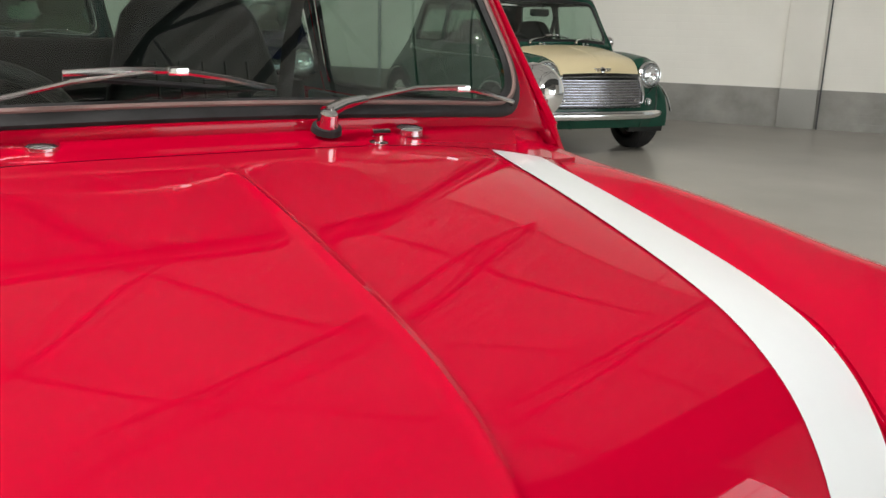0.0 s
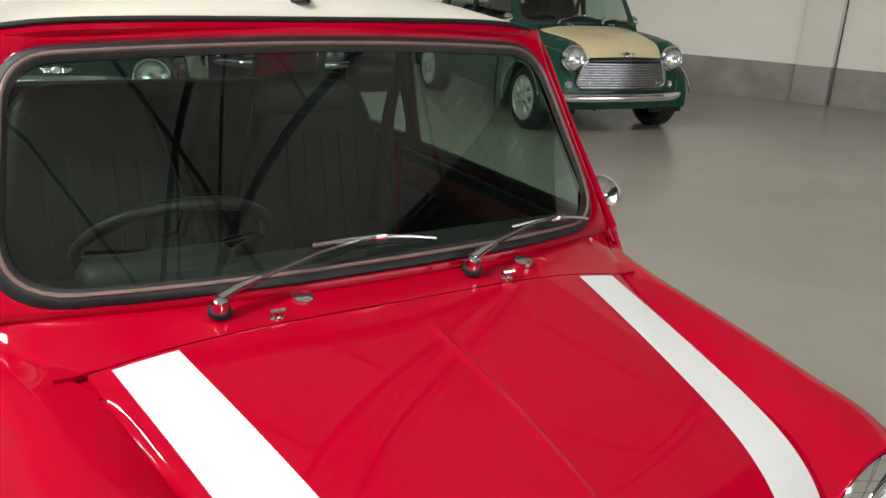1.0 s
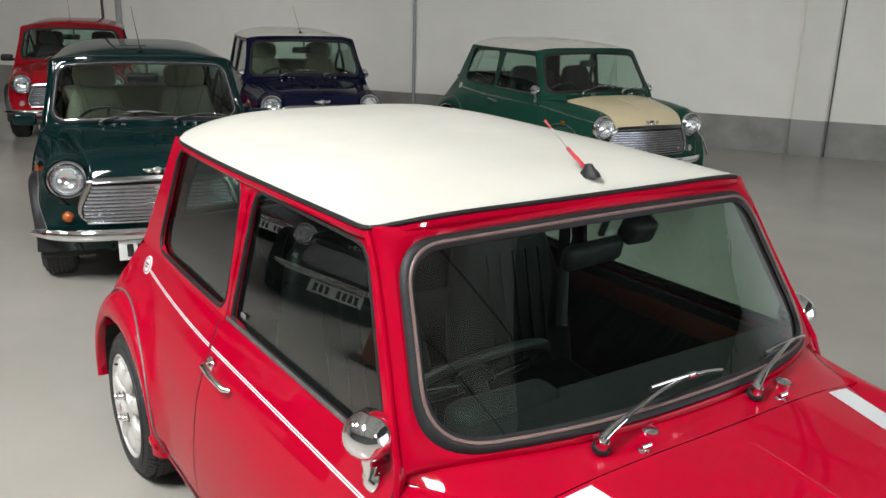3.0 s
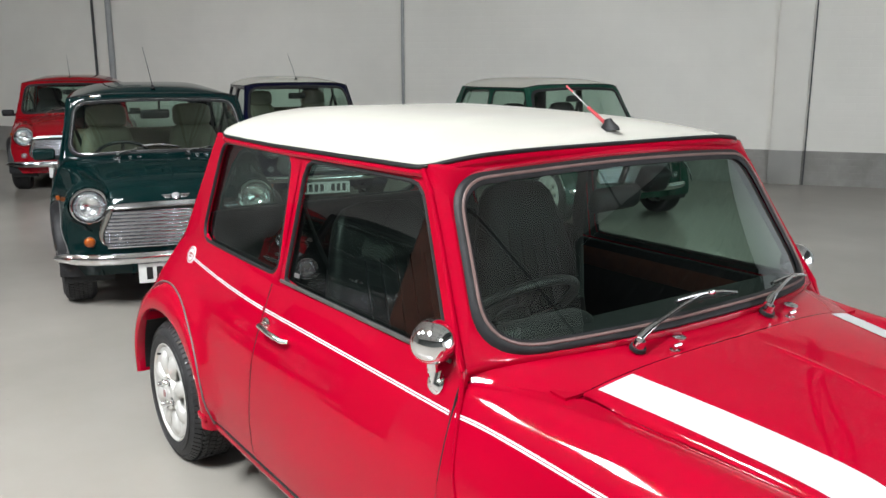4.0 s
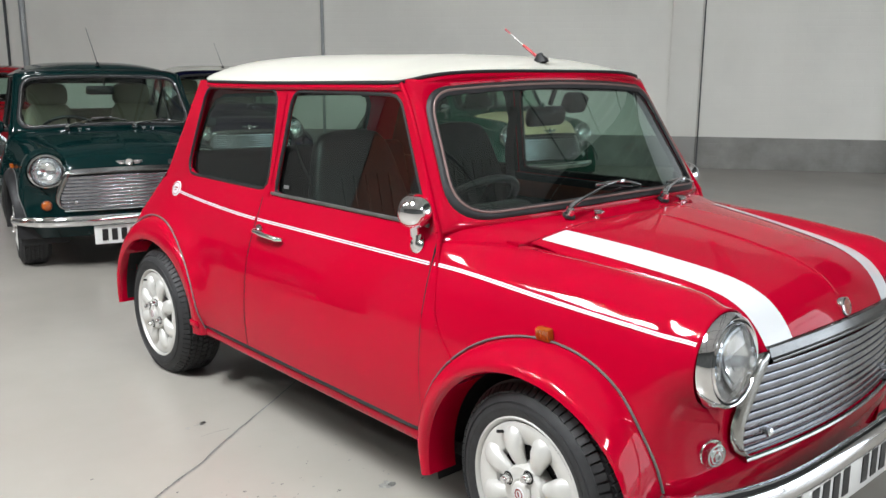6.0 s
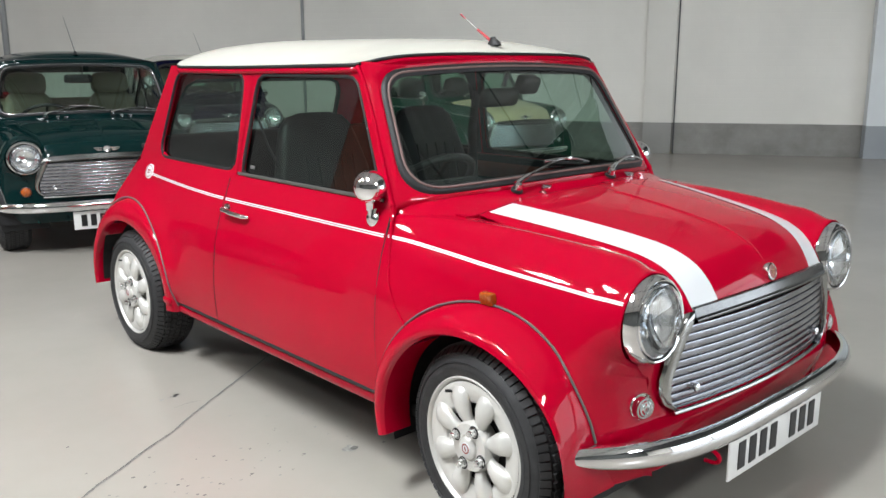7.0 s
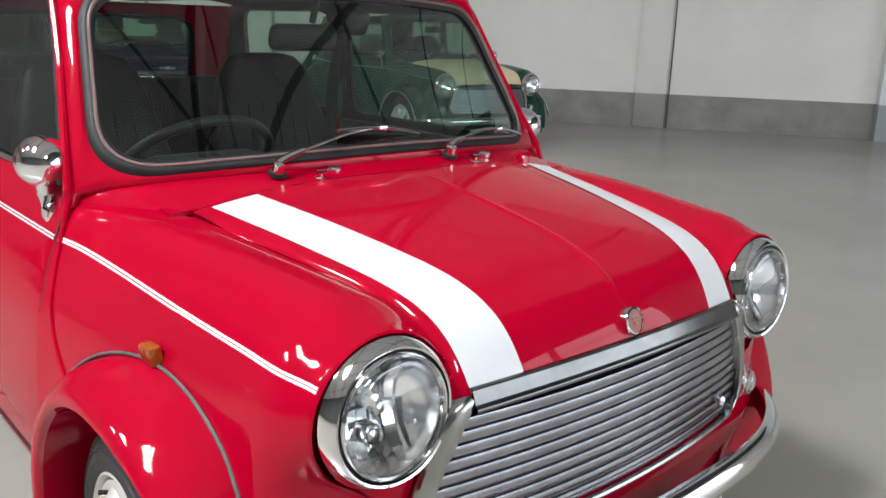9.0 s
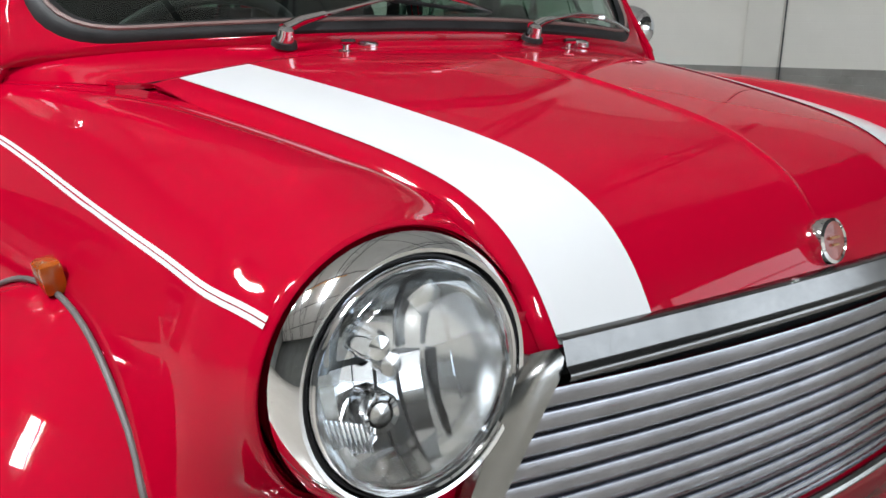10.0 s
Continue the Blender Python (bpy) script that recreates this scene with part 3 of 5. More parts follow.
def wheel(parent, at, s, paint_mat, steer=0.0, dark_tyre=TYRE):
    """A tyre on a cast wheel with eight fat spokes; s: the side it faces."""
    root = new("wheel")
    root.parent = parent
    root.matrix_basis = pose(at[0] - s * 0.05, at[1], at[2], 0, 0, steer) @ pose(s * 0.05, 0, 0, 0, 90 * s, 0) @ pose(0, 0, 0, 0, 0, 22.5)
    R = 0.2525
    prof = [(0.172, 0.0), (0.178, 0.006), (0.190, 0.011), (0.206, 0.011), (0.222, 0.004), (0.235, -0.006), (0.2435, -0.018), (R - 0.005, -0.028), (R - 0.005, -0.140), (0.2485, -0.150), (0.240, -0.160), (0.212, -0.174), (0.172, -0.166)]
    tyre = part("tyre", lathe(prof[::-1], 64, m=pose(0, 0, 0)), dark_tyre, root)
    bm = bmesh.new()
    for k, h in enumerate((-0.038, -0.062, -0.086, -0.110, -0.132)):
        for a in range(72):
            t = 2 * math.pi * (a + 0.5 * (k % 2)) / 72
            box(0.010, 0.0175, 0.0185, 0, bm, Matrix.Rotation(t, 4, "Z") @ pose(R - 0.0015, 0, h, 0, 0, 0) @ pose(0, 0, 0, 18 * (-1) ** k))
    for a in range(72):
        t = 2 * math.pi * (a + 0.25) / 72
        box(0.008, 0.0165, 0.026, 0, bm, Matrix.Rotation(t, 4, "Z") @ pose(0.2395, 0, -0.012, 0, 0, 0) @ pose(0, 0, 0, 0, -38, 0))
    part("tread", bm, dark_tyre, tyre)
    # dark rings between the tread rows stand in for shade in the grooves
    for h in (-0.050, -0.074, -0.098, -0.121):
        part("groove_shade_ring", lathe([(R - 0.004, h - 0.0035), (R + 0.0015, h - 0.003), (R + 0.0015, h + 0.003), (R - 0.004, h + 0.0035)], 48), DARK, tyre)
    for r in (0.196, 0.212):
        part("sidewall_ring", lathe([(r - 0.0012, 0.008), (r, 0.0118), (r + 0.0012, 0.007)], 64), dark_tyre, tyre)
    rim = part("rim", lathe([(0.15, -0.15), (0.158, -0.05), (0.160, -0.012), (0.166, -0.004), (0.169, 0.004), (0.174, 0.0075), (0.1785, 0.005), (0.179, -0.002), (0.172, -0.008)], 64), paint_mat, root)
    part("dish", lathe([(0.104, -0.022), (0.112, -0.008), (0.135, 0.0), (0.158, 0.003), (0.164, 0.0)], 64), paint_mat, rim)
    # near-black disc stands in for the shade behind the spokes
    part("dark_backing", lathe([(0.0005, -0.055), (0.157, -0.055)], 40), DARK, rim)
    hub = part("hub_disc", lathe([(0.067, -0.03), (0.065, 0.002), (0.060, 0.012), (0.034, 0.0145), (0.031, 0.012), (0.0005, 0.012)], 40), paint_mat, rim)
    sp = spoke_mesh()
    me = None
    for k in range(8):
        if me is None:
            first = part("spoke", sp, paint_mat, rim, sharp=60)
            me = first.data
            first.matrix_basis = Matrix()
        else:
            o = new("spoke", me)
            o.parent = rim
            o.matrix_basis = Matrix.Rotation(2 * math.pi * k / 8, 4, "Z")
    part("centre_cap", lathe([(0.0285, 0.010), (0.0285, 0.018), (0.026, 0.021), (0.018, 0.0225), (0.0005, 0.0235)], 28), paint_mat, rim)
    part("cap_badge", lathe([(0.0165, 0.0228), (0.016, 0.0242), (0.0005, 0.0246)], 24), STRIPE, rim)
    part("cap_emblem", lathe([(0.0095, 0.0246), (0.0115, 0.0256), (0.0135, 0.0244)], 24), BADGERED, rim)
    part("cap_mark", box(0.012, 0.004, 0.001, 0.0002, m=pose(0, 0, 0.0251)), BADGERED, rim)
    for k in range(4):
        a = math.pi / 4 + k * math.pi / 2
        bm = lathe([(0.0135, 0.008), (0.0125, 0.013), (0.0105, 0.014), (0.0100, 0.028), (0.0075, 0.033), (0.0005, 0.034)], 12, m=pose(0.0508 * math.cos(a), 0.0508 * math.sin(a), 0))
        part("nut_seat", lathe([(0.0165, 0.0135), (0.0155, 0.0152), (0.0130, 0.0150)], 16, m=pose(0.0508 * math.cos(a), 0.0508 * math.sin(a), 0)), DARK, rim)
        part("wheel_nut", bm, CHROME, rim)
    part("valve", sweep([(0.142, 0.03, 0.0), (0.146, 0.034, 0.016)], 0.004, 8), RUBBER, rim)
    return root


bowl = pchip([0, 0.026, 0.052, 0.072, 0.082, 0.0845], [-0.062, -0.060, -0.048, -0.030, -0.012, -0.002])


def headlight(parent, s, body, detail=True):
    root = new("headlight")
    root.parent = parent
    root.matrix_basis = pose(0.4645 * s, -0.357, 0.611, 90 - 4, 0, 0)
    # z of the lamp points forward out of the car
    part("chrome_ring", lathe([(0.1085, -0.050), (0.1080, -0.034), (0.1045, -0.012), (0.0985, 0.004), (0.0935, 0.0095), (0.0905, 0.0085), (0.0895, 0.002), (0.0885, -0.010)], 64), CHROME, root, "polished chrome ring")
    part("lamp_barrel", lathe([(0.1070, -0.030), (0.1092, -0.034), (0.1092, -0.16)], 48), body, root)
    part("lamp_flange", lathe([(0.1078, -0.034), (0.1105, -0.0355), (0.1130, -0.040), (0.1160, -0.052), (0.1180, -0.080)], 64), body, root)
    part("rubber_seal", lathe([(0.0898, -0.004), (0.0885, 0.0035), (0.0868, 0.0035), (0.0862, -0.004)], 48), RUBBER, root)
    part("inner_ring", lathe([(0.0866, -0.004), (0.0862, 0.009), (0.0838, 0.0125), (0.0812, 0.010), (0.0805, 0.0)], 48), CHROME, root)
    part("reflector", lathe([(0.0845, -0.002), (0.082, -0.012), (0.072, -0.030), (0.052, -0.048), (0.026, -0.060), (0.0005, -0.062)], 40), LAMPSILVER, root)
    part("lens", outward(lathe([(0.0845, 0.004), (0.080, 0.013), (0.066, 0.021), (0.045, 0.0265), (0.022, 0.029), (0.0005, 0.030)], 48), Vector((0, 0, -0.1))), CLEAR, root, "clear glass lens")
    part("lens_bevel", lathe([(0.0835, 0.005), (0.0800, 0.0120), (0.0745, 0.0150), (0.0700, 0.0165)], 48), BEVEL, root, "thick bevelled edge of the lens")
    if detail:
        part("bulb_holder", lathe([(0.017, -0.058), (0.017, -0.030), (0.0145, -0.026), (0.011, -0.028), (0.010, -0.045)], 24, m=pose(-0.012, -0.035, 0)), CHROME, root)
        part("bulb", lathe([(0.0085, -0.04), (0.0085, -0.029), (0.0005, -0.027)], 16, m=pose(-0.012, -0.035, 0)), ARM, root)
        part("parking_bulb", lathe([(0.012, -0.045), (0.012, -0.02), (0.009, -0.012), (0.0005, -0.009)], 20, m=pose(-0.02, 0.022, 0)), REFLECTOR, root)
        rnd = random.Random(5)
        for low in (0, 1):
            for k in range(8):
                xc = -0.070 + 0.020 * k
                reach = math.sqrt(max(0.0, 0.081**2 - xc * xc))
                if reach < 0.02:
                    continue
                lean, slope = rnd.uniform(-0.10, 0.10), rnd.uniform(-0.16, 0.16)
                rows = []
                for q in np.linspace(0.03, 1, 9):
                    y = reach * q * (-1 if low else 1)
                    z = bowl(math.hypot(xc * 0.8, y)) + 0.003 + 0.004 * low + lean * (abs(y) - reach / 2) * 0.3
                    rows.append([Vector((xc + d, y, z + slope * d)) for d in (-0.0098, 0.0, 0.0098)])
                part("facet", outward(grid(rows), Vector((0, 0, -0.5))), REFLECTOR, root)
        part("bulb_shield", lathe([(0.009, -0.044), (0.009, -0.030), (0.0005, -0.028)], 20), ARM, root)
        part("parking_window", box(0.024, 0.022, 0.004, 0.001, m=pose(0.030, 0.047, -0.026, 8, -12, 40)), LAMPSILVER, root)
        for k in range(9):
            part("flute", box(0.003, 0.026, 0.003, 0.001, m=pose(-0.054 + 0.0040 * k, -0.040 - 0.014 * (k / 9), -0.030, 0, 0, 14)), LAMPSILVER, root)
    return root


def grille(parent, mat, detail=True):
    root = new("grille")
    root.parent = parent

    def bow(x):
        return -0.398 + 0.30 * x * x * 0.78

    def half(z):
        return float(np.interp(z, [0.365, 0.38, 0.41, 0.46, 0.58, 0.61], [0.375, 0.398, 0.410, 0.408, 0.352, 0.335]))

    zs = np.linspace(0.383, 0.566, 10)
    for z in zs:
        h = half(z) - 0.010
        rows = []
        for x in np.linspace(-h, h, 21):
            y = bow(x) + 0.006 + 0.05 * (0.60 - z) * 0.15
            rows.append([Vector((x, y + dy - 0.14 * dz, z + dz)) for dy, dz in ((0.012, 0.0097), (-0.0005, 0.0097), (-0.0030, 0.0088), (-0.0041, 0.0062), (-0.0046, 0.0020), (-0.0047, -0.0025), (-0.0043, -0.0066), (-0.0034, -0.0088), (-0.0008, -0.0097), (0.012, -0.0097))])
        part("slat", grid(rows), SLAT, root)
    rows = []
    for z in np.linspace(0.372, 0.60, 8):
        rows.append([Vector((x, bow(x) + 0.022, z)) for x in np.linspace(-half(z) + 0.004, half(z) - 0.004, 21)])
    part("grille_back", grid(rows), DARK, root)
    # chrome surround: two flanks and the lower rail
    for s in (-1, 1):
        rows = []
        for z, w, py in ((0.606, 0.026, 0.006), (0.600, 0.034, 0.0), (0.586, 0.037, -0.003), (0.56, 0.034, -0.003), (0.50, 0.027, -0.003), (0.455, 0.021, -0.003), (0.42, 0.017, -0.003), (0.395, 0.014, -0.003), (0.376, 0.008, -0.002), (0.368, 0.008, -0.002)):
            h = half(z)
            if z < 0.38:
                h -= 0.022 * (0.38 - z) / 0.012
            prof = ((w, 0.014), (w * 0.95, 0.003), (w * 0.6, -0.004), (0.15 * w, -0.007), (-0.2 * w, -0.006), (-0.32 * w, 0.002), (-0.3 * w, 0.02))
            rows.append([Vector((s * (h + a), bow(h) + b + py, z + 0.004 * (b < 0))) for a, b in prof])
        part("grille_flank", grid(rows), BRIGHTWORK, root, "chrome grille side trim")
    pts = [(x, bow(x) - 0.001, 0.367) for x in np.linspace(-0.385, 0.385, 25)]
    part("lower_rail", sweep(pts, 0.0060, 8), BRIGHTWORK, root)
    # bonnet trim: the broad chrome bar along the bonnet's front edge
    rows = []
    for x in np.linspace(-0.338, 0.338, 31):
        a = x / 0.343
        y = -0.400 + 0.030 * a * a
        rows.append([Vector((x, y + dy, 0.601 + dz + 0.010 * (1 - a * a))) for dy, dz in ((0.012, 0.016), (0.001, 0.0165), (-0.0028, 0.0147), (-0.0036, 0.0125), (-0.0092, -0.0035), (-0.0099, -0.0055), (-0.0132, -0.0082), (-0.0145, -0.0105), (-0.0147, -0.0125), (-0.0126, -0.0165), (-0.008, -0.019), (0.006, -0.019))])
    part("bonnet_trim", grid(rows), LIPTRIM, root, "broad chrome bar along the bonnet's lip")
    for s in (-1, 1):
        part("grille_button", lathe([(0.009, -0.01), (0.0115, 0.0), (0.010, 0.007), (0.005, 0.010), (0.0005, 0.0105)], 16, m=pose(0.318 * s, bow(0.318) - 0.004, 0.420, 90)), mat, root)
    return root


def bumper(parent, back=False):
    path = []
    for t in np.linspace(-1, 1, 41):
        x = 0.662 * math.copysign(1 - (1 - abs(t)) ** 1.5, t)
        path.append((x, -0.452 + 0.165 * abs(x / 0.662) ** 4.6 + 0.018 * abs(x / 0.662) ** 2, 0.312))
    rows = []
    prof = [(0.012, 0.037), (0.003, 0.0395), (-0.006, 0.036), (-0.015, 0.022), (-0.019, 0.004), (-0.017, -0.014), (-0.010, -0.029), (-0.002, -0.036), (0.008, -0.036), (0.004, -0.028), (-0.004, -0.012), (-0.007, 0.004), (-0.004, 0.02), (0.004, 0.031)]
    p = [Vector(q) for q in path]
    for i, q in enumerate(p):
        d = (p[min(i + 1, 40)] - p[max(i - 1, 0)]).normalized()
        n = Vector((d.y, -d.x, 0))
        k = min(1.0, 0.35 + 0.65 * math.sqrt(max(0, 1 - (abs(q.x) / 0.664) ** 14)))
        rows.append([q + n * (-a) + Vector((0, 0, b * k * 0.83)) for a, b in prof])
    bm = bmesh.new()
    vs = add_grid(bm, rows, False, True)
    bm.faces.new(vs[0])
    bm.faces.new(vs[-1][::-1])
    bmesh.ops.recalc_face_normals(bm, faces=bm.faces)
    if back:
        for v in bm.verts:
            v.co.x *= 0.95
            v.co.y = 2.488 - (v.co.y + 0.452) * 0.5
            v.co.z += 0.02
    return part("rear_bumper" if back else "front_bumper", bm, CHROME, parent, "polished chrome bumper")


def plate(parent, word):
    root = part("number_plate", box(0.505, 0.006, 0.112, 0.002, m=pose(0.017, -0.432, 0.218)), PLATE, parent, "white number plate with dark characters")
    n = len(word)
    step = 0.44 / n
    for i, ch in enumerate(word):
        if ch != " ":
            part("bar", box(step * 0.62, 0.002, 0.072, 0, m=pose(0.012 - 0.22 + (i + 0.5) * step + 0.005, -0.4365, 0.218)), INK, root)
    bm = bmesh.new()
    for dx in (-0.23, 0.23):
        box(0.012, 0.02, 0.03, 0.002, bm, pose(0.017 + dx, -0.420, 0.27))
    part("plate_bracket", bm, DARK, root)
    return root


def wiper(parent, base, tip, hinge):
    """Arm from its chrome spindle to the blade that lies along the screen's foot."""
    root = new("wiper")
    root.parent = parent
    b, h = Vector(base), Vector(hinge)
    part("spindle", lathe([(0.0135, -0.004), (0.013, 0.004), (0.0115, 0.012), (0.0105, 0.019), (0.007, 0.022), (0.0005, 0.0225)], 20, m=Matrix.Translation(b) @ pose(0, 0, 0, 20)), CHROME, root)
    part("spindle_seal", lathe([(0.018, -0.004), (0.0165, 0.003), (0.012, 0.004)], 20, m=Matrix.Translation(b) @ pose(0, 0, 0, 20)), RUBBER, root)
    a0 = b + Vector((0, 0, 0.018))
    part("arm_head", sweep([a0, a0.lerp(h, 0.1) + Vector((0, 0, 0.006)), a0.lerp(h, 0.24) + Vector((0, 0, 0.008))], [0.010, 0.0095, 0.007], 10, squash=(1, 0.75)), CHROME, root)
    part("arm", sweep([a0.lerp(h, 0.2) + Vector((0, 0, 0.008)), a0.lerp(h, 0.6) + Vector((0, -0.004, 0.012)), h + Vector((0, -0.004, 0.004))], [0.006, 0.005, 0.004], 8, squash=(1, 0.55)), ARM, root)
    t0, t1 = (Vector(q) for q in tip)
    blade = part("blade_frame", sweep([t0, t0.lerp(t1, 0.25) + Vector((0, -0.006, 0.008)), t0.lerp(t1, 0.5) + Vector((0, -0.009, 0.012)), t0.lerp(t1, 0.75) + Vector((0, -0.006, 0.008)), t1], 0.0038, 8), ARM, root)
    part("blade_rubber", sweep([t0 + Vector((0, 0.003, -0.004)), t0.lerp(t1, 0.5) + Vector((0, 0.003, -0.003)), t1 + Vector((0, 0.003, -0.004))], 0.0035, 6), RUBBER, blade)
    part("blade_clip", box(0.022, 0.010, 0.010, 0.002, m=Matrix.Translation(t0.lerp(t1, 0.5) + Vector((0, -0.010, 0.012)))), CHROME, root)


def ball_mirror(parent, s, mat=CHROME):
    root = new("door_mirror")
    root.parent = parent
    c = Vector((0.628 * s, 0.467, 0.842))
    prof = [(0.0005, -0.047), (0.016, -0.044), (0.030, -0.035), (0.040, -0.021), (0.046, -0.004), (0.0475, 0.012), (0.046, 0.022), (0.043, 0.0255)]
    part("shell", lathe(prof, 36, m=Matrix.Translation(c) @ pose(0, 0, 0, -90, 0, 0)), mat, root, "polished domed mirror shell")
    part("mirror_glass", lathe([(0.0435, 0.0235), (0.0005, 0.0245)], 32, m=Matrix.Translation(c) @ pose(0, 0, 0, -90, 0, 0)), REFLECTOR, root)
    part("stem", sweep([c + Vector((0, 0.004, -0.038)), c + Vector((-0.003 * s, 0.006, -0.062)), c + Vector((-0.006 * s, -0.002, -0.082)), c + Vector((-0.012 * s, -0.012, -0.088))], [0.016, 0.0165, 0.019, 0.022], 14, squash=(1, 1)), mat, root)
    part("foot", lathe([(0.030, -0.012), (0.030, 0.000), (0.025, 0.012), (0.014, 0.019), (0.0005, 0.021)], 24, m=Matrix.Translation(c + Vector((-0.012 * s, 0.004, -0.090))) @ pose(0, 0, 0, 0, 80 * s, 0)), mat, root)


def box_mirror(parent, s, mat):
    root = new("door_mirror")
    root.parent = parent
    c = Vector((0.70 * s, 0.455, 0.835))
    part("shell", box(0.13, 0.06, 0.075, 0.022, m=Matrix.Translation(c), seg=4), mat, root, "painted box-shaped mirror")
    part("mirror_glass", box(0.11, 0.004, 0.06, 0.001, m=Matrix.Translation(c + Vector((0, 0.031, 0)))), REFLECTOR, root)
    part("arm", box(0.05, 0.03, 0.03, 0.008, m=Matrix.Translation(c + Vector((-0.075 * s, 0.0, -0.02)))), RUBBER, root)


def pillow(w, d, h, m, n=3.6):
    """A stuffed slab with a rounded outline: w wide, d deep, h high."""
    rows = []
    for k, y in ((0.02, -0.5), (0.55, -0.5), (0.82, -0.46), (0.95, -0.34), (1.0, -0.1), (1.0, 0.15), (0.93, 0.36), (0.78, 0.47), (0.5, 0.5), (0.02, 0.5)):
        row = []
        for a in np.linspace(0, 2 * math.pi, 36, endpoint=False):
            c, q = math.cos(a), math.sin(a)
            row.append(m @ Vector((0.5 * w * k * math.copysign(abs(c) ** (2 / n), c), y * d, 0.5 * h * k * math.copysign(abs(q) ** (2 / n), q))))
        rows.append(row)
    bm = grid(rows, close=True)
    bmesh.ops.recalc_face_normals(bm, faces=bm.faces)
    return bm


def seat(parent, x, mat, y=1.02, headrest=True):
    root = new("front_seat")
    root.parent = parent
    part("cushion", box(0.44, 0.46, 0.14, 0.05, m=pose(x, y - 0.14, 0.40, 6), seg=3), mat, root)
    high, m = 0.62 if not headrest else 0.54, pose(x, y + 0.135, 0.70, -14)
    rows = []
    for h, w, d in ((-0.5, 0.10, 0.03), (-0.49, 0.205, 0.055), (-0.40, 0.228, 0.070), (-0.2, 0.230, 0.074), (0.0, 0.215, 0.070), (0.18, 0.190, 0.062), (0.32, 0.168, 0.054), (0.42, 0.148, 0.046), (0.475, 0.118, 0.034), (0.497, 0.070, 0.018), (0.5, 0.01, 0.004)):
        rows.append([m @ Vector((w * math.copysign(abs(math.cos(a)) ** 0.6, math.cos(a)), d * math.copysign(abs(math.sin(a)) ** 0.75, math.sin(a)) * (1 - 0.35 * (math.sin(a) < 0) * (1 - abs(math.cos(a)) ** 1.5)), h * high)) for a in np.linspace(0, 2 * math.pi, 40, endpoint=False)])
    bm = grid(rows, close=True)
    bmesh.ops.recalc_face_normals(bm, faces=bm.faces)
    part("backrest", bm, mat, root)
    if headrest:
        part("headrest", pillow(0.28, 0.09, 0.17, pose(x, y + 0.215, 1.02, -10)), mat, root)
    bm = bmesh.new()
    for k in range(5):
        box(0.005, 0.008, 0.36, 0.002, bm, pose(x - 0.10 + 0.05 * k, y + 0.068, 0.68, -14))
    part("pleat", bm, mat, root)


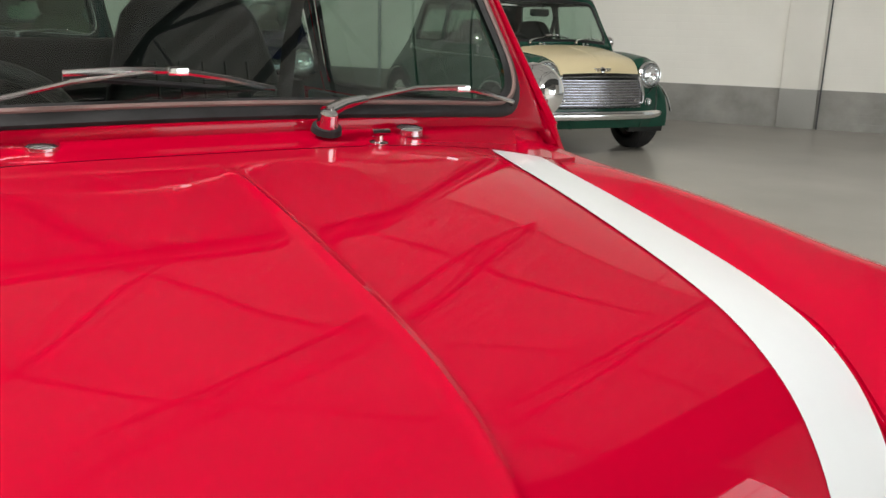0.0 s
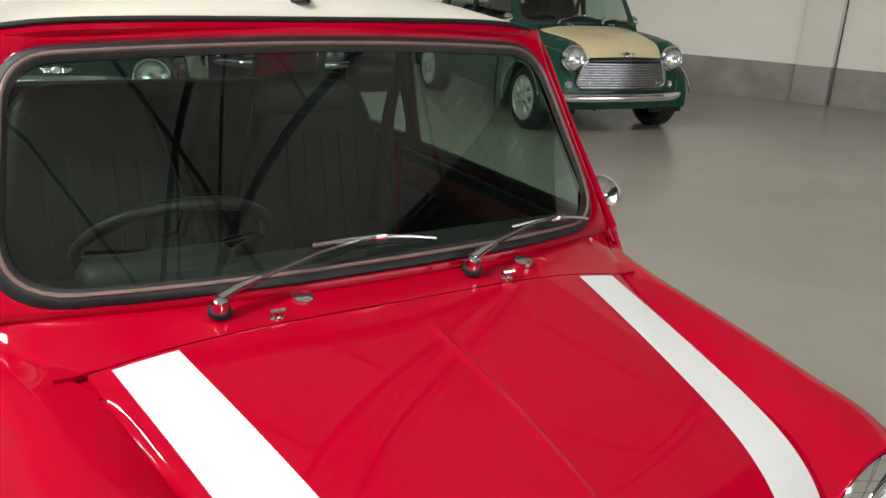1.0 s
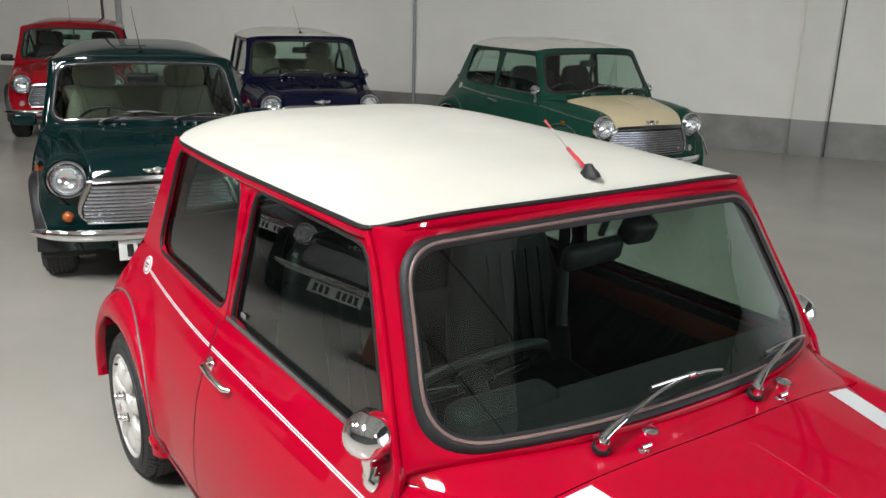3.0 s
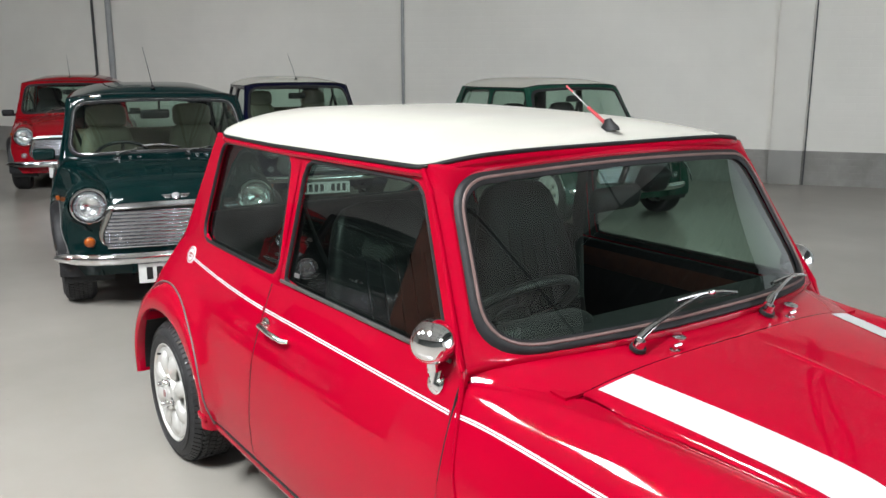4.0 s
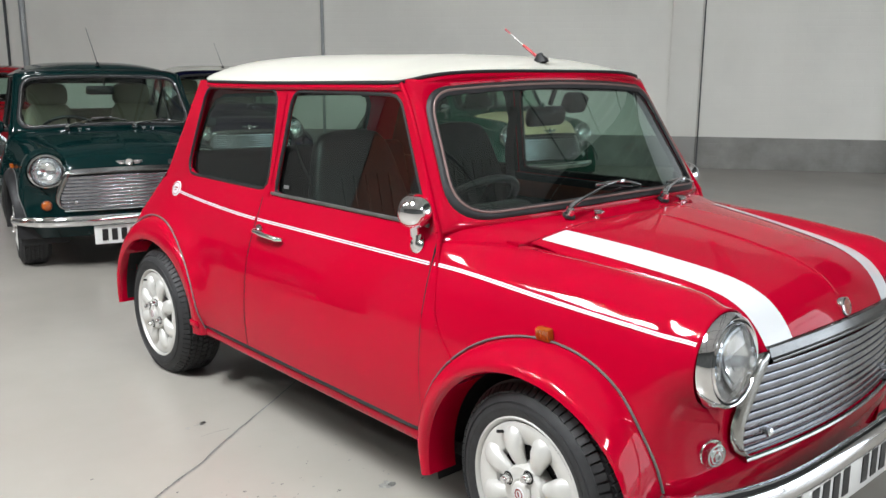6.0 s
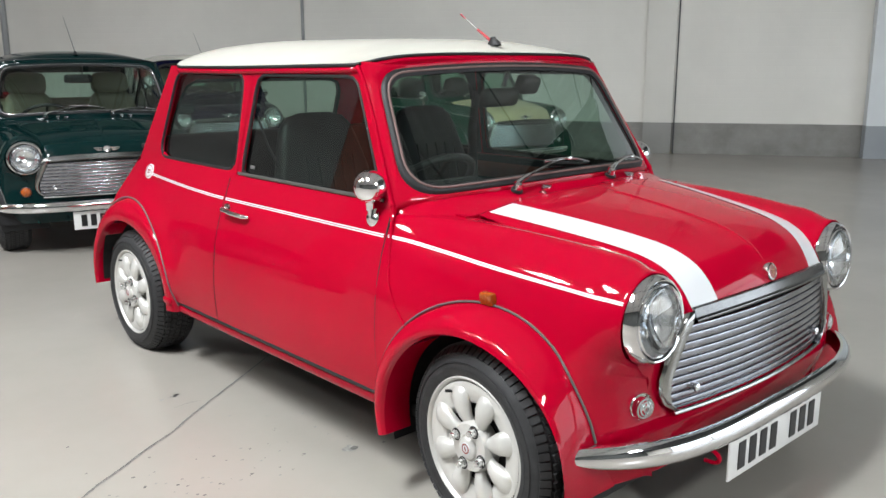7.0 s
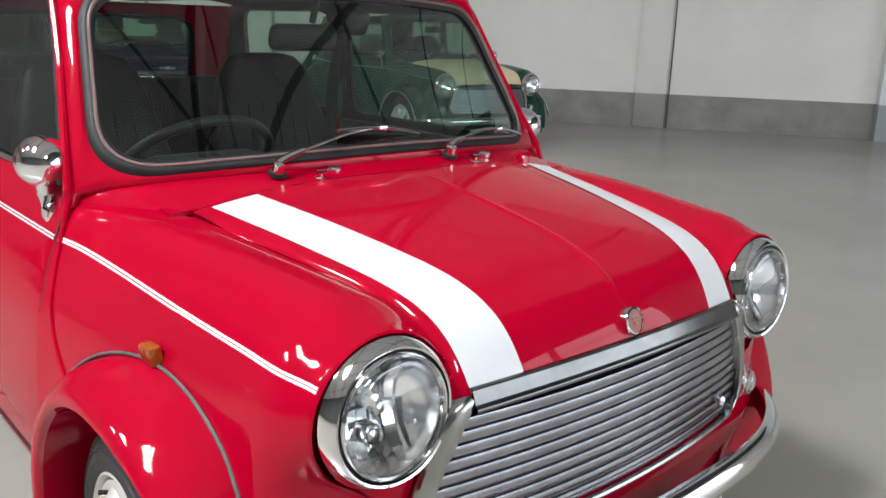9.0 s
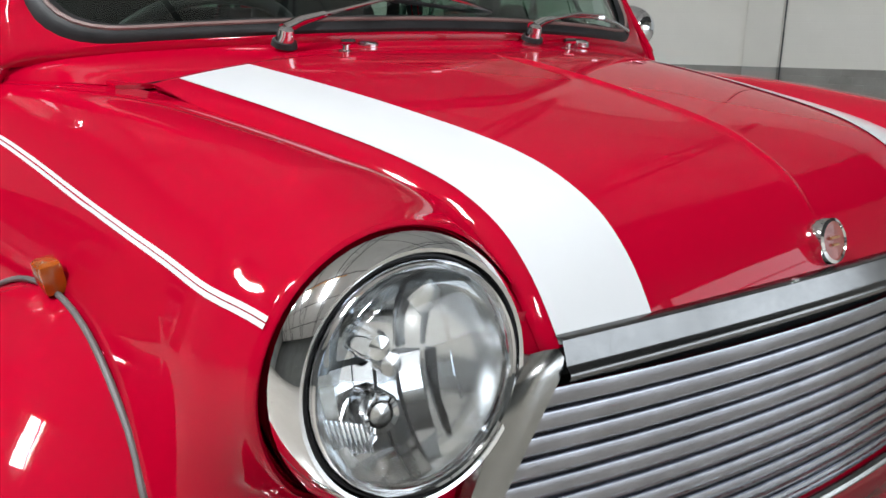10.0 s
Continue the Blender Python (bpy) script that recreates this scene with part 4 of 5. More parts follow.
def interior(car, c):
    trim = c["trim"]
    part("floor_pan", box(1.24, 2.2, 0.04, 0.01, m=pose(0, 1.1, 0.23)), DARK, car)
    part("bulkhead", box(1.16, 0.03, 0.50, 0.01, m=pose(0, 0.36, 0.52)), DARK, car)
    rows = []
    for u in np.linspace(-0.97, 0.97, 25):
        a = screen(u, 0.0) + Vector((0, 0.03, -0.025))
        b = Vector((0.57 * u, 0.50, 0.805))
        rows.append([a, a.lerp(b, 0.5) + Vector((0, 0, 0.008)), b, Vector((0.57 * u, 0.52, 0.78)), Vector((0.57 * u, 0.51, 0.70))])
    part("dashboard", grid(rows), DASH, car, "black vinyl dashboard shelf")
    part("binnacle", box(0.26, 0.09, 0.10, 0.03, m=pose(-0.30, 0.50, 0.78), seg=3), DASH, car)
    wheel_m = pose(-0.225, 0.71, 0.772, -40, 0, 0)
    sw = new("steering_wheel")
    sw.parent = car
    ring = [wheel_m @ Vector((0.178 * math.cos(a), 0.178 * math.sin(a), 0)) for a in np.linspace(0, 2 * math.pi, 41)]
    part("wheel_rim", sweep(ring, 0.012, 10, caps=False, up=wheel_m.to_3x3() @ Vector((0, 0, 1))), LEATHER_GLOSS, sw)
    for a in (90 + 90, 0, 270):
        part("wheel_spoke", sweep([wheel_m @ Vector((0, 0, -0.02)), wheel_m @ Vector((0.178 * math.cos(radians(a)), 0.178 * math.sin(radians(a)), 0))], 0.012, 8, squash=(1, 0.5)), SATIN, sw)
    part("wheel_boss", lathe([(0.045, -0.03), (0.045, 0.0), (0.03, 0.012), (0.0005, 0.014)], 20, m=wheel_m), LEATHER, sw)
    part("column", sweep([wheel_m @ Vector((0, 0, -0.02)), wheel_m @ Vector((0, 0, -0.22))], 0.025, 10), DASH, sw)
    seat(car, -0.30, trim, 1.02, c["headrest"])
    seat(car, 0.30, trim, c["far_seat"], c["headrest"])
    part("rear_bench", box(1.06, 0.45, 0.16, 0.05, m=pose(0, 1.72, 0.44), seg=3), trim, car)
    part("rear_backrest", box(1.10, 0.12, 0.46, 0.05, m=pose(0, 1.95, 0.66, -16), seg=3), trim, car)
    part("parcel_shelf", box(1.08, 0.24, 0.02, 0.006, m=pose(0, 2.07, 0.83)), DASH, car)
    for s in (-1, 1):
        part("door_card", box(0.02, 0.86, 0.46, 0.008, m=pose(0.585 * s, 0.84, 0.56, 0, -4 * s)), c["lower_card"], car, "padded inner door trim")
        part("card_top", box(0.03, 0.84, 0.09, 0.01, m=pose(0.576 * s, 0.84, 0.735)), c["card"], car, "tan upper band of the door trim")
        part("quarter_card", box(0.02, 0.72, 0.5, 0.008, m=pose(0.575 * s, 1.66, 0.56, 0, -4 * s)), c["lower_card"], car)
        bm = sweep([(0.545 * s, 1.24, 1.06), (0.50 * s, 1.22, 0.9), (0.42 * s, 1.12, 0.62)], 0.018, 6, squash=(1, 0.15))
        part("seat_belt", bm, RUBBER, car)
    part("inner_mirror", box(0.19, 0.035, 0.062, 0.020, m=pose(-0.01, 0.575, 1.065, 12, 0, 6), seg=3), RUBBER, car)
    if c["stripes"]:
        part("sensor_box", box(0.085, 0.05, 0.06, 0.015, m=pose(0.115, 0.565, 1.105, 24), seg=3), RUBBER, car)
    part("mirror_stalk", sweep([(0.02, 0.585, 1.10), (0.02, 0.565, 1.15)], 0.008, 8), RUBBER, car)
    for s in (-1, 1):
        part("sun_visor", box(0.34, 0.16, 0.014, 0.006, m=pose(0.27 * s, 0.68, 1.165, -6)), c["visor"], car)
    # headlining under the roof
    rows = []
    for y in np.linspace(0.60, 1.88, 12):
        rows.append([Vector((x, y, min(1.165, roof_z(y) - 0.035) + 0.03 * (1 - (x / 0.5) ** 2))) for x in np.linspace(-0.50, 0.50, 11)])
    part("headlining", grid(rows), c["lining"], car)


def cabin_back(car, c):
    """Rear screen in its opening."""
    hole = ([(-0.44, 0.845), (0.44, 0.845), (0.40, 1.105), (-0.40, 1.105)], 0.07)
    loop = loop_even(rounded(*hole, n=6), 48)

    def on(p, d):
        y0 = rear_y(p[1])
        xs = body_x(y0, p[1])
        return Vector((p[0], y0 + 0.14 * (1 - abs(p[0] / xs) ** 4) + d, p[1]))

    bm = bmesh.new()
    bm.faces.new([bm.verts.new(on(p, 0.0)) for p in loop])
    part("rear_window", outward(bm), GLASS, car)
    pts = [on(p, 0.002) for p in loop]
    part("rear_window_seal", sweep(pts + [pts[0]], 0.012, 8, caps=False), RUBBER, car)
    # the panel around it
    outer = [(-1, 0.205), (1, 0.205), (1, 1.15), (-1, 1.15)]
    per = 14
    inner = rounded(*hole, n=4)
    rows_o, rows_h = [], []
    for i in range(4):
        s = inner[i * 5 + 2 : i * 5 + 5] + (inner[(i + 1) * 5 : (i + 1) * 5 + 3] if i < 3 else inner[0:3])
        ev = even([Vector((*q, 0)) for q in s], per + 1)
        a, b = Vector(outer[i]), Vector(outer[(i + 1) % 4])
        for j in range(per):
            q = a.lerp(b, j / per)
            h = ev[j].to_2d()
            rows_o.append(Vector((q.x * body_x(rear_y(q.y), q.y), q.y)))
            rows_h.append(h)
    rows = [[on(p.lerp(q, t), -0.002) for p, q in zip(rows_o, rows_h)] for t in np.linspace(0, 1, 14)]
    return thick(part("rear_panel", outward(grid(rows, close=True)), c["body"], car), 0.004)


def winged_badge(car, mat=CHROME):
    root = new("bonnet_badge")
    root.parent = car
    p = bonnet_point(0, 0.93, 0.0)
    m = Matrix.Translation(p + Vector((0, -0.006, 0.004))) @ pose(0, 0, 0, 68) @ Matrix.Diagonal((1.3, 1.2, 1.0, 1))
    part("badge_disc", lathe([(0.019, -0.004), (0.018, 0.004), (0.012, 0.006), (0.0005, 0.006)], 24, m=m), mat, root)
    for s in (-1, 1):
        bm = bmesh.new()
        for k in range(3):
            box(0.040 - 0.008 * k, 0.005, 0.003, 0.001, bm, m @ pose(s * (0.040 - 0.003 * k), 0.007 - 0.007 * k, 0.002))
        part("wing", bm, mat, root)


def round_badge(car):
    root = new("bonnet_badge")
    root.parent = car
    p = bonnet_point(0, 0.925, 0.0)
    m = Matrix.Translation(p + Vector((0, -0.003, 0.003))) @ pose(0, 0, 0, 74)
    part("badge_base", lathe([(0.0225, -0.010), (0.0235, 0.002), (0.0222, 0.008), (0.0192, 0.0095), (0.0184, 0.0075)], 32, m=m), CHROME, root)
    part("badge_face", lathe([(0.0187, 0.0073), (0.0005, 0.0082)], 28, m=m), BADGERED, root, "dark red enamel badge face")
    bm = bmesh.new()
    box(0.016, 0.0025, 0.002, 0.0005, bm, m @ pose(0, 0.003, 0.0095))
    box(0.010, 0.0025, 0.002, 0.0005, bm, m @ pose(0, -0.004, 0.0095))
    part("badge_mark", bm, BADGEGOLD, root)


def pin_stripe(car, s, mat):
    rows = []
    for k in (0.0, 0.0054):
        ys = np.linspace(1.93, 1.296, 14)
        segs = [ys, np.linspace(1.28, 0.402, 24), None]
        for n, seg in enumerate(segs):
            lines = []
            if seg is not None:
                for y in seg:
                    z = 0.719 + (0.0 if y < 1.3 else 0.021 * ((y - 1.3) / 0.6) ** 1.4) - k
                    w = 0.00172
                    lines.append([Vector((s * (body_x(y, zz) + 0.0016), y, zz)) for zz in (z + w, z, z - w)])
            else:
                for y in np.linspace(0.392, -0.333, 44):
                    sec = [door_slant(p, y) for p in wing_section(y)]
                    z = pin_z(y) - k * (0.9 if y > 0 else 0.8)
                    w = 0.00172
                    row = []
                    for zz in (z + w, z, z - w):
                        i = next(i for i in range(14, 73) if sec[i].z < zz)
                        a, b = sec[i - 1], sec[i]
                        q = a.lerp(b, (a.z - zz) / (a.z - b.z))
                        row.append(Vector((s * (q.x + 0.0014), q.y, q.z + 0.0006)))
                    lines.append(row)
            part("coach_line", outward(grid(lines)), mat, car)


def aerial(car, kind):
    a = new("aerial")
    a.parent = car
    b = Vector((-0.010, 0.604, roof_z(0.604) + 0.0))
    bm = lathe([(0.023, -0.004), (0.020, 0.006), (0.011, 0.018), (0.008, 0.026), (0.0005, 0.028)], 18, m=Matrix.Translation(b) @ pose(0, 0, 0, -12) @ Matrix.Diagonal((0.75, 1.4, 1, 1)))
    part("aerial_base", bm, RUBBER, a)
    if kind == "red":
        part("aerial_whip", sweep([b + Vector((0, 0.015, 0.016)), b + Vector((-0.009, 0.066, 0.052))], [0.005, 0.0042], 8), AERIALRED, a, "red aerial sleeve")
        part("aerial_rod", sweep([b + Vector((-0.009, 0.066, 0.052)), b + Vector((-0.013, 0.122, 0.091))], 0.0014, 6), ARM, a, "thin bare aerial rod")
        part("aerial_tip", sweep([b + Vector((-0.013, 0.118, 0.088)), b + Vector((-0.0145, 0.14, 0.103))], [0.0022, 0.003], 6), AERIALRED, a)
    else:
        part("aerial_whip", sweep([b + Vector((0, 0.01, 0.02)), b + Vector((-0.03, 0.24, 0.27))], [0.0025, 0.0015], 6), RUBBER, a)


def build_car(place, c, label, detail=True):
    car = new("car")
    car.matrix_basis = place
    tagged(car, label, "car", "parked small cars")
    body = c["body"]
    for s in (-1, 1):
        thick(part("front_wing", wing(s), body, car), 0.004)
        thick(part("rear_quarter", quarter(s), body, car), 0.004)
        cabin = thick(part("quarter_pillar", frame_ring(QUARTER_QUAD, QUARTER_HOLE, s), body, car), 0.003)
        part("inner_trim", grid(flat_side(ring_loops(QUARTER_QUAD, QUARTER_HOLE, 10, 3), s, -0.0135), close=True), DASH, cabin)
        glass = part("quarter_window", side_glass(QUARTER_HOLE, s), GLASS, car)
        part("window_seal", gasket(QUARTER_HOLE, s, 0.0055), RUBBER, glass)
        rows = []
        for t in np.linspace(0, 1, 24):
            row = []
            for z in np.linspace(0.286, 0.788, 24):
                y = door_edge(z) + (1.286 - door_edge(z)) * t
                row.append(Vector((s * body_x(y, z), y, z)))
            rows.append(row)
        door = thick(part("door", outward(grid(rows)), body, car), 0.012)
        part("door_frame", frame_ring(DOOR_QUAD, DOOR_HOLE, s), body, door)
        part("inner_trim", grid(flat_side(ring_loops(DOOR_QUAD, DOOR_HOLE, 10, 3), s, -0.0135), close=True), DASH, door)
        part("door_window", side_glass(DOOR_HOLE, s, 0.012), GLASS, door)
        part("window_seal", gasket(DOOR_HOLE, s, 0.006), RUBBER, door)
        pts = [(s * (body_x(y, 0.806) + 0.004), y, 0.8065) for y in np.linspace(0.44, 1.235, 12)]
        part("waist_moulding", sweep(pts, 0.0055, 8, squash=(0.7, 1)), WAIST, door)
        hy, hz = 1.18, 0.682
        hx = body_x(hy, hz)
        handle = part("door_handle", sweep([(s * (hx + 0.004), hy + 0.072, hz + 0.006), (s * (hx + 0.024), hy + 0.060, hz + 0.004), (s * (hx + 0.027), hy, hz), (s * (hx + 0.022), hy - 0.075, hz - 0.004), (s * (hx + 0.010), hy - 0.088, hz - 0.005)], [0.008, 0.0095, 0.008, 0.0075, 0.005], 10), CHROME, door, "chrome pull handle")
        part("handle_plate", lathe([(0.019, -0.002), (0.018, 0.004), (0.012, 0.007), (0.0005, 0.008)], 20, m=pose(s * (hx + 0.002), hy + 0.066, hz + 0.005, 0, 90 * s)), CHROME, handle)
        # sill under the door with its dark joint
        rows = []
        for y in np.linspace(0.335, 1.66, 30):
            rows.append([Vector((s * x, y, z)) for x, z in ((body_x(y, 0.27) - 0.010, 0.278), (0.684, 0.268), (0.686, 0.256), (0.680, 0.240), (0.650, 0.222), (0.60, 0.215))])
        part("sill", outward(grid(rows)), body, car)
        part("sill_joint", sweep([(s * (body_x(y, 0.281) - 0.004), y, 0.281) for y in np.linspace(0.36, 1.62, 16)], 0.0078, 6), RUBBER, car)
        # A-pillar gutter
        pts = [(s * 0.612, 0.398, 0.795), (s * 0.592, 0.455, 0.885), (s * 0.566, 0.53, 1.01), (s * 0.548, 0.60, 1.125), (s * 0.542, 0.635, 1.166)]
        part("pillar_gutter", sweep(catmull(pts, 20), 0.0075, 8), body, car)
        pts = [(s * (body_x(door_edge(z), z) - 0.0008), door_edge(z) - 0.0018, z) for z in np.linspace(0.21, 0.785, 16)]
        part("hinge_seam", sweep(pts, 0.0028, 6), DARK, car)
        pts = [(s * (body_x(1.289, z) - 0.0018), 1.289, z) for z in np.linspace(0.28, 0.785, 12)]
        part("shut_seam", sweep(pts, 0.0021, 6), DARK, car)
        pts = [door_slant(wing_section(y)[i], y) for y, i in ((0.385, 16), (0.362, 24), (0.342, 31), (0.318, 38), (0.285, 46), (0.25, 55))]
        pts = [Vector((0.610, 0.400, 0.797)), Vector((0.6145, 0.393, 0.775)), *[p + Vector((0.0012, 0, 0)) for p in pts[1:]]]
        part("wing_weld", sweep(catmull([mirror_x(p, s) for p in pts], 30), [0.0075 - 0.0042 * min(1, k / 12) for k in range(30)], 8), body, car)
        inner = scuttle_end()
        outer = catmull([(0.604, 0.420, 0.826), (0.611, 0.402, 0.803), (0.6135, 0.394, 0.782), (0.613, 0.388, 0.768)], len(inner))
        rows = []
        for k in np.linspace(0, 1, 7):
            rows.append([mirror_x(p.lerp(q, k) + Vector((0, -0.004, -0.003)) * math.sin(math.pi * k), s) for p, q in zip(inner, outer)])
        part("corner_filler", box(0.07, 0.042, 0.006, 0, m=pose(s * 0.470, 0.238, 0.7745, 3)), body, car)
        part("corner_filler", box(0.09, 0.085, 0.004, 0, m=pose(s * 0.466, 0.212, 0.7630, 2)), body, car)
        part("pillar_foot", outward(grid(rows), Vector((s * 0.45, 0.6, 0.70))), body, car)
        for k in (0, 1):
            fl = part("wheel_arch", flare(k, s, c["slim"]), c["flare"], car)
            part("arch_seal", seam_line(k, s), PIPING, fl)
            if k == 1:
                part("flare_foot", box(0.040, 0.060, 0.030, 0.010, m=pose(s * (0.700 - (SLIM if c["slim"] else 0)), 1.652, 0.286, 0, 8 * s, 0), seg=3), c["flare"], fl)
            yc = (0.0, 2.036)[k]
            rows = [[Vector((s * x, yc - (0.325 if k or math.cos(t) < 0 else 0.325 - 0.042 * math.cos(t)) * math.cos(t), 0.25 + 0.315 * math.sin(t))) for t in np.linspace(-0.28 if k == 0 else -0.05, math.pi + (0.28 if k == 0 else 0.06), 30)] for x in (0.36, 0.52, 0.685 - (SLIM if c["slim"] else 0))]
            rows.insert(0, [Vector((s * 0.36, p.y * 0.02 + yc * 0.98, 0.25)) for p in rows[0]])
            part("wheel_well", grid(rows), DARK, car)
            wheel(car, (s * ((0.688 if k == 0 else 0.694) - (SLIM if c["slim"] else 0)), yc - 0.014 * k, 0.2525 - 0.010 * k), s, c["wheel"], c["steer"] if k == 0 else 0.0)
        # lamps
        headlight(car, s, body, detail)
        fl = new("front_lamp")
        fl.parent = car
        fl.matrix_basis = pose(0.478 * s, -0.332, 0.403, 90, 0, 14 * s)
        part("lamp_rim", lathe([(0.0335, -0.02), (0.0338, 0.003), (0.0322, 0.006), (0.0305, 0.003)], 28), CHROME if not c["amber"] else RUBBER, fl)
        part("lamp_lens", outward(lathe([(0.0295, 0.0), (0.029, 0.012), (0.024, 0.022), (0.014, 0.028), (0.0005, 0.030)], 28), Vector((0, 0, -0.05))), AMBER if c["amber"] else CLEAR, fl)
        part("lamp_reflector", lathe([(0.0305, 0.004), (0.026, 0.002), (0.018, -0.003), (0.009, -0.005), (0.009, 0.010), (0.0005, 0.014)], 24), LAMPSILVER, fl)
        for r in (0.008, 0.016, 0.023):
            part("lens_rib", lathe([(r - 0.002, 0.0285 - r * 0.35), (r, 0.0305 - r * 0.35), (r + 0.002, 0.0275 - r * 0.35)], 24), AMBER if c["amber"] else CLEARISH, fl)
        rx = body_x(0.016, 0.616)
        rep = part("side_repeater", box(0.022, 0.040, 0.031, 0.005, m=pose(s * (rx + 0.003), 0.012, 0.618, 0, 10 * s), seg=2), AMBER, car, "amber side repeater lamp")
        bm = bmesh.new()
        for k in range(3):
            box(0.003, 0.006, 0.021, 0.001, bm, pose(s * (rx + 0.0140), 0.002 + 0.010 * k, 0.6195, 0, 10 * s))
        part("lens_rib", bm, AMBER, rep)
        tl = part("tail_lamp", box(0.045, 0.10, 0.16, 0.018, m=pose(s * 0.545, 2.335, 0.55, -8, 0, 35 * s), seg=3), REDLENS, car)
        part("tail_lamp_rim", box(0.040, 0.11, 0.175, 0.018, m=pose(s * 0.54, 2.325, 0.55, -8, 0, 35 * s), seg=3), CHROME, tl)
        if c["edge"] is not None:
            for k in (0, 1):
                yc, ry, rz, sy, sz, xl = ARCHES[k]
                xl -= SLIM if c["slim"] else 0
                pts = [(s * (xl - 0.004), yc - math.cos(a) * (ry + 0.004), 0.25 + math.sin(a) * (rz + 0.004)) for a in np.linspace(0.25, math.pi - 0.02, 30)]
                part("arch_trim", sweep(pts, 0.009, 8, up=(1, 0, 0)), c["edge"], car, "bright metal wheel arch edging")
        if c["disc"]:
            m = pose(s * (body_x(1.959, 0.747) + 0.0035), 1.959, 0.747, 0, 69 * s, -3 * s)
            disc = part("quarter_badge", lathe([(0.030, -0.004), (0.030, 0.0015), (0.028, 0.0028), (0.0005, 0.0030)], 32, m=m), STRIPE, car, "round white badge with red marks")
            part("badge_ring", lathe([(0.0215, 0.0028), (0.0225, 0.0036), (0.0245, 0.0036), (0.0255, 0.0028)], 32, m=m), BADGERED, disc)
            part("badge_mark", box(0.007, 0.026, 0.001, 0, m=m @ pose(0.004, 0, 0.0034)), BADGERED, disc)
            part("badge_mark", box(0.005, 0.020, 0.001, 0, m=m @ pose(-0.006, 0, 0.0034)), BADGERED, disc)
        if c["stripes"]:
            part("bonnet_stripe", stripe(s), STRIPE, car, "broad white bonnet stripe")
        if c["pin"] is not None:
            pin_stripe(car, s, c["pin"])
        if c["mirror"] == "ball":
            ball_mirror(car, s)
        else:
            box_mirror(car, s, c["mirror"])
    thick(part("front_panel", front_panel(), body, car), 0.004)
    thick(part("bonnet", bonnet(), c["bonnet"], car), 0.004)
    part("bonnet_gap", grid([[bonnet_point(a, t, -0.012) + Vector((0.016 * a, 0.012 if t < 0.1 else 0, 0)) for a in np.linspace(-1, 1, 21)] for t in np.linspace(0, 0.98, 20)]), body, car)
    part("scuttle", scuttle(), body, car)
    part("screen_surround", screen_surround(), body, car)
    rp = cabin_back(car, c)
    thick(part("roof", roof(), c["roof"], car), 0.004)
    part("roof_gutter", sweep(roof_rim(), 0.0050, 8, caps=False), RUBBER, car, "black drip rail trim")
    part("roof_gutter_lower", sweep([p + Vector((p.x * -0.010, 0, -0.0135)) for p in roof_rim()], 0.010, 8, caps=False), body, car)
    # windscreen: pane, rubber, filler strip
    bm = bmesh.new()
    add_grid(bm, [[screen(u, v) for u in np.linspace(-0.985, 0.985, 25)] for v in np.linspace(0.025, 0.985, 13)])
    pane = part("windscreen", outward(bm), SCREENGLASS, car, "greenish laminated windscreen")
    loops = [lifted(screen_uv_loop(i), d) for i, d in ((-0.002, 0.0), (0.002, 0.008), (0.011, 0.012), (0.021, 0.009), (0.027, 0.002))]
    seal = part("screen_rubber", grid(loops, close=True), RUBBER, pane, "wide black screen rubber")
    mid = lifted(screen_uv_loop(0.0155), 0.0112)
    part("filler_strip", sweep(mid + [mid[0]], 0.0036, 6, caps=False), c["strip"], seal)
    if c["disc"]:
        part("screen_sticker", box(0.034, 0.012, 0.003, 0.0005, m=pose(0.032, 0.573, 1.158, 58)), STRIPE, pane, "small white paper sticker")
        part("window_sticker", box(0.0012, 0.030, 0.012, 0.0002, m=pose(-0.594, 1.165, 0.832, 0, 12)), PIPING, car, "small pale window sticker")
    interior(car, c)
    grille(car, CHROME)
    bumper(car)
    bumper(car, True)
    if c["plate"]:
        plate(car, c["plate"])
    wiper(car, (-0.275, 0.248, 0.822), ((-0.118, 0.283, 0.888), (0.109, 0.294, 0.868)), (-0.004, 0.288, 0.888))
    wiper(car, (0.149, 0.236, 0.828), ((0.279, 0.311, 0.862), (0.502, 0.361, 0.838)), (0.392, 0.328, 0.862))
    for x in (-0.203, 0.203):
        jet = part("washer_jet", lathe([(0.012, -0.004), (0.011, 0.002), (0.005, 0.003), (0.0045, 0.012), (0.0005, 0.0125)], 16, m=pose(x, 0.212, 0.811, 8)), CHROME, car)
        part("jet_head", sweep([(x - 0.011, 0.207, 0.824), (x + 0.011, 0.207, 0.824)], 0.0042, 8), CHROME, jet)
    for x in (-0.147, 0.265):
        part("blanking_plug", lathe([(0.017, -0.004), (0.0165, 0.003), (0.012, 0.005), (0.0005, 0.0055)], 20, m=pose(x, 0.250, 0.8195, 10)), SATIN, car)
    (winged_badge if c["wings"] else round_badge)(car)
    if c["aerial"] != "none":
        aerial(car, c["aerial"])
    part("exhaust", sweep([(-0.2, 2.42, 0.22), (-0.2, 2.52, 0.22)], 0.02, 12), SATIN, car)
    part("tow_eye", sweep(catmull([(-0.262, -0.37, 0.246), (-0.262, -0.405, 0.245), (-0.262, -0.424, 0.232), (-0.262, -0.415, 0.217), (-0.262, -0.385, 0.214)], 20), 0.0055, 8, up=(1, 0, 0)), body, car)
    return car


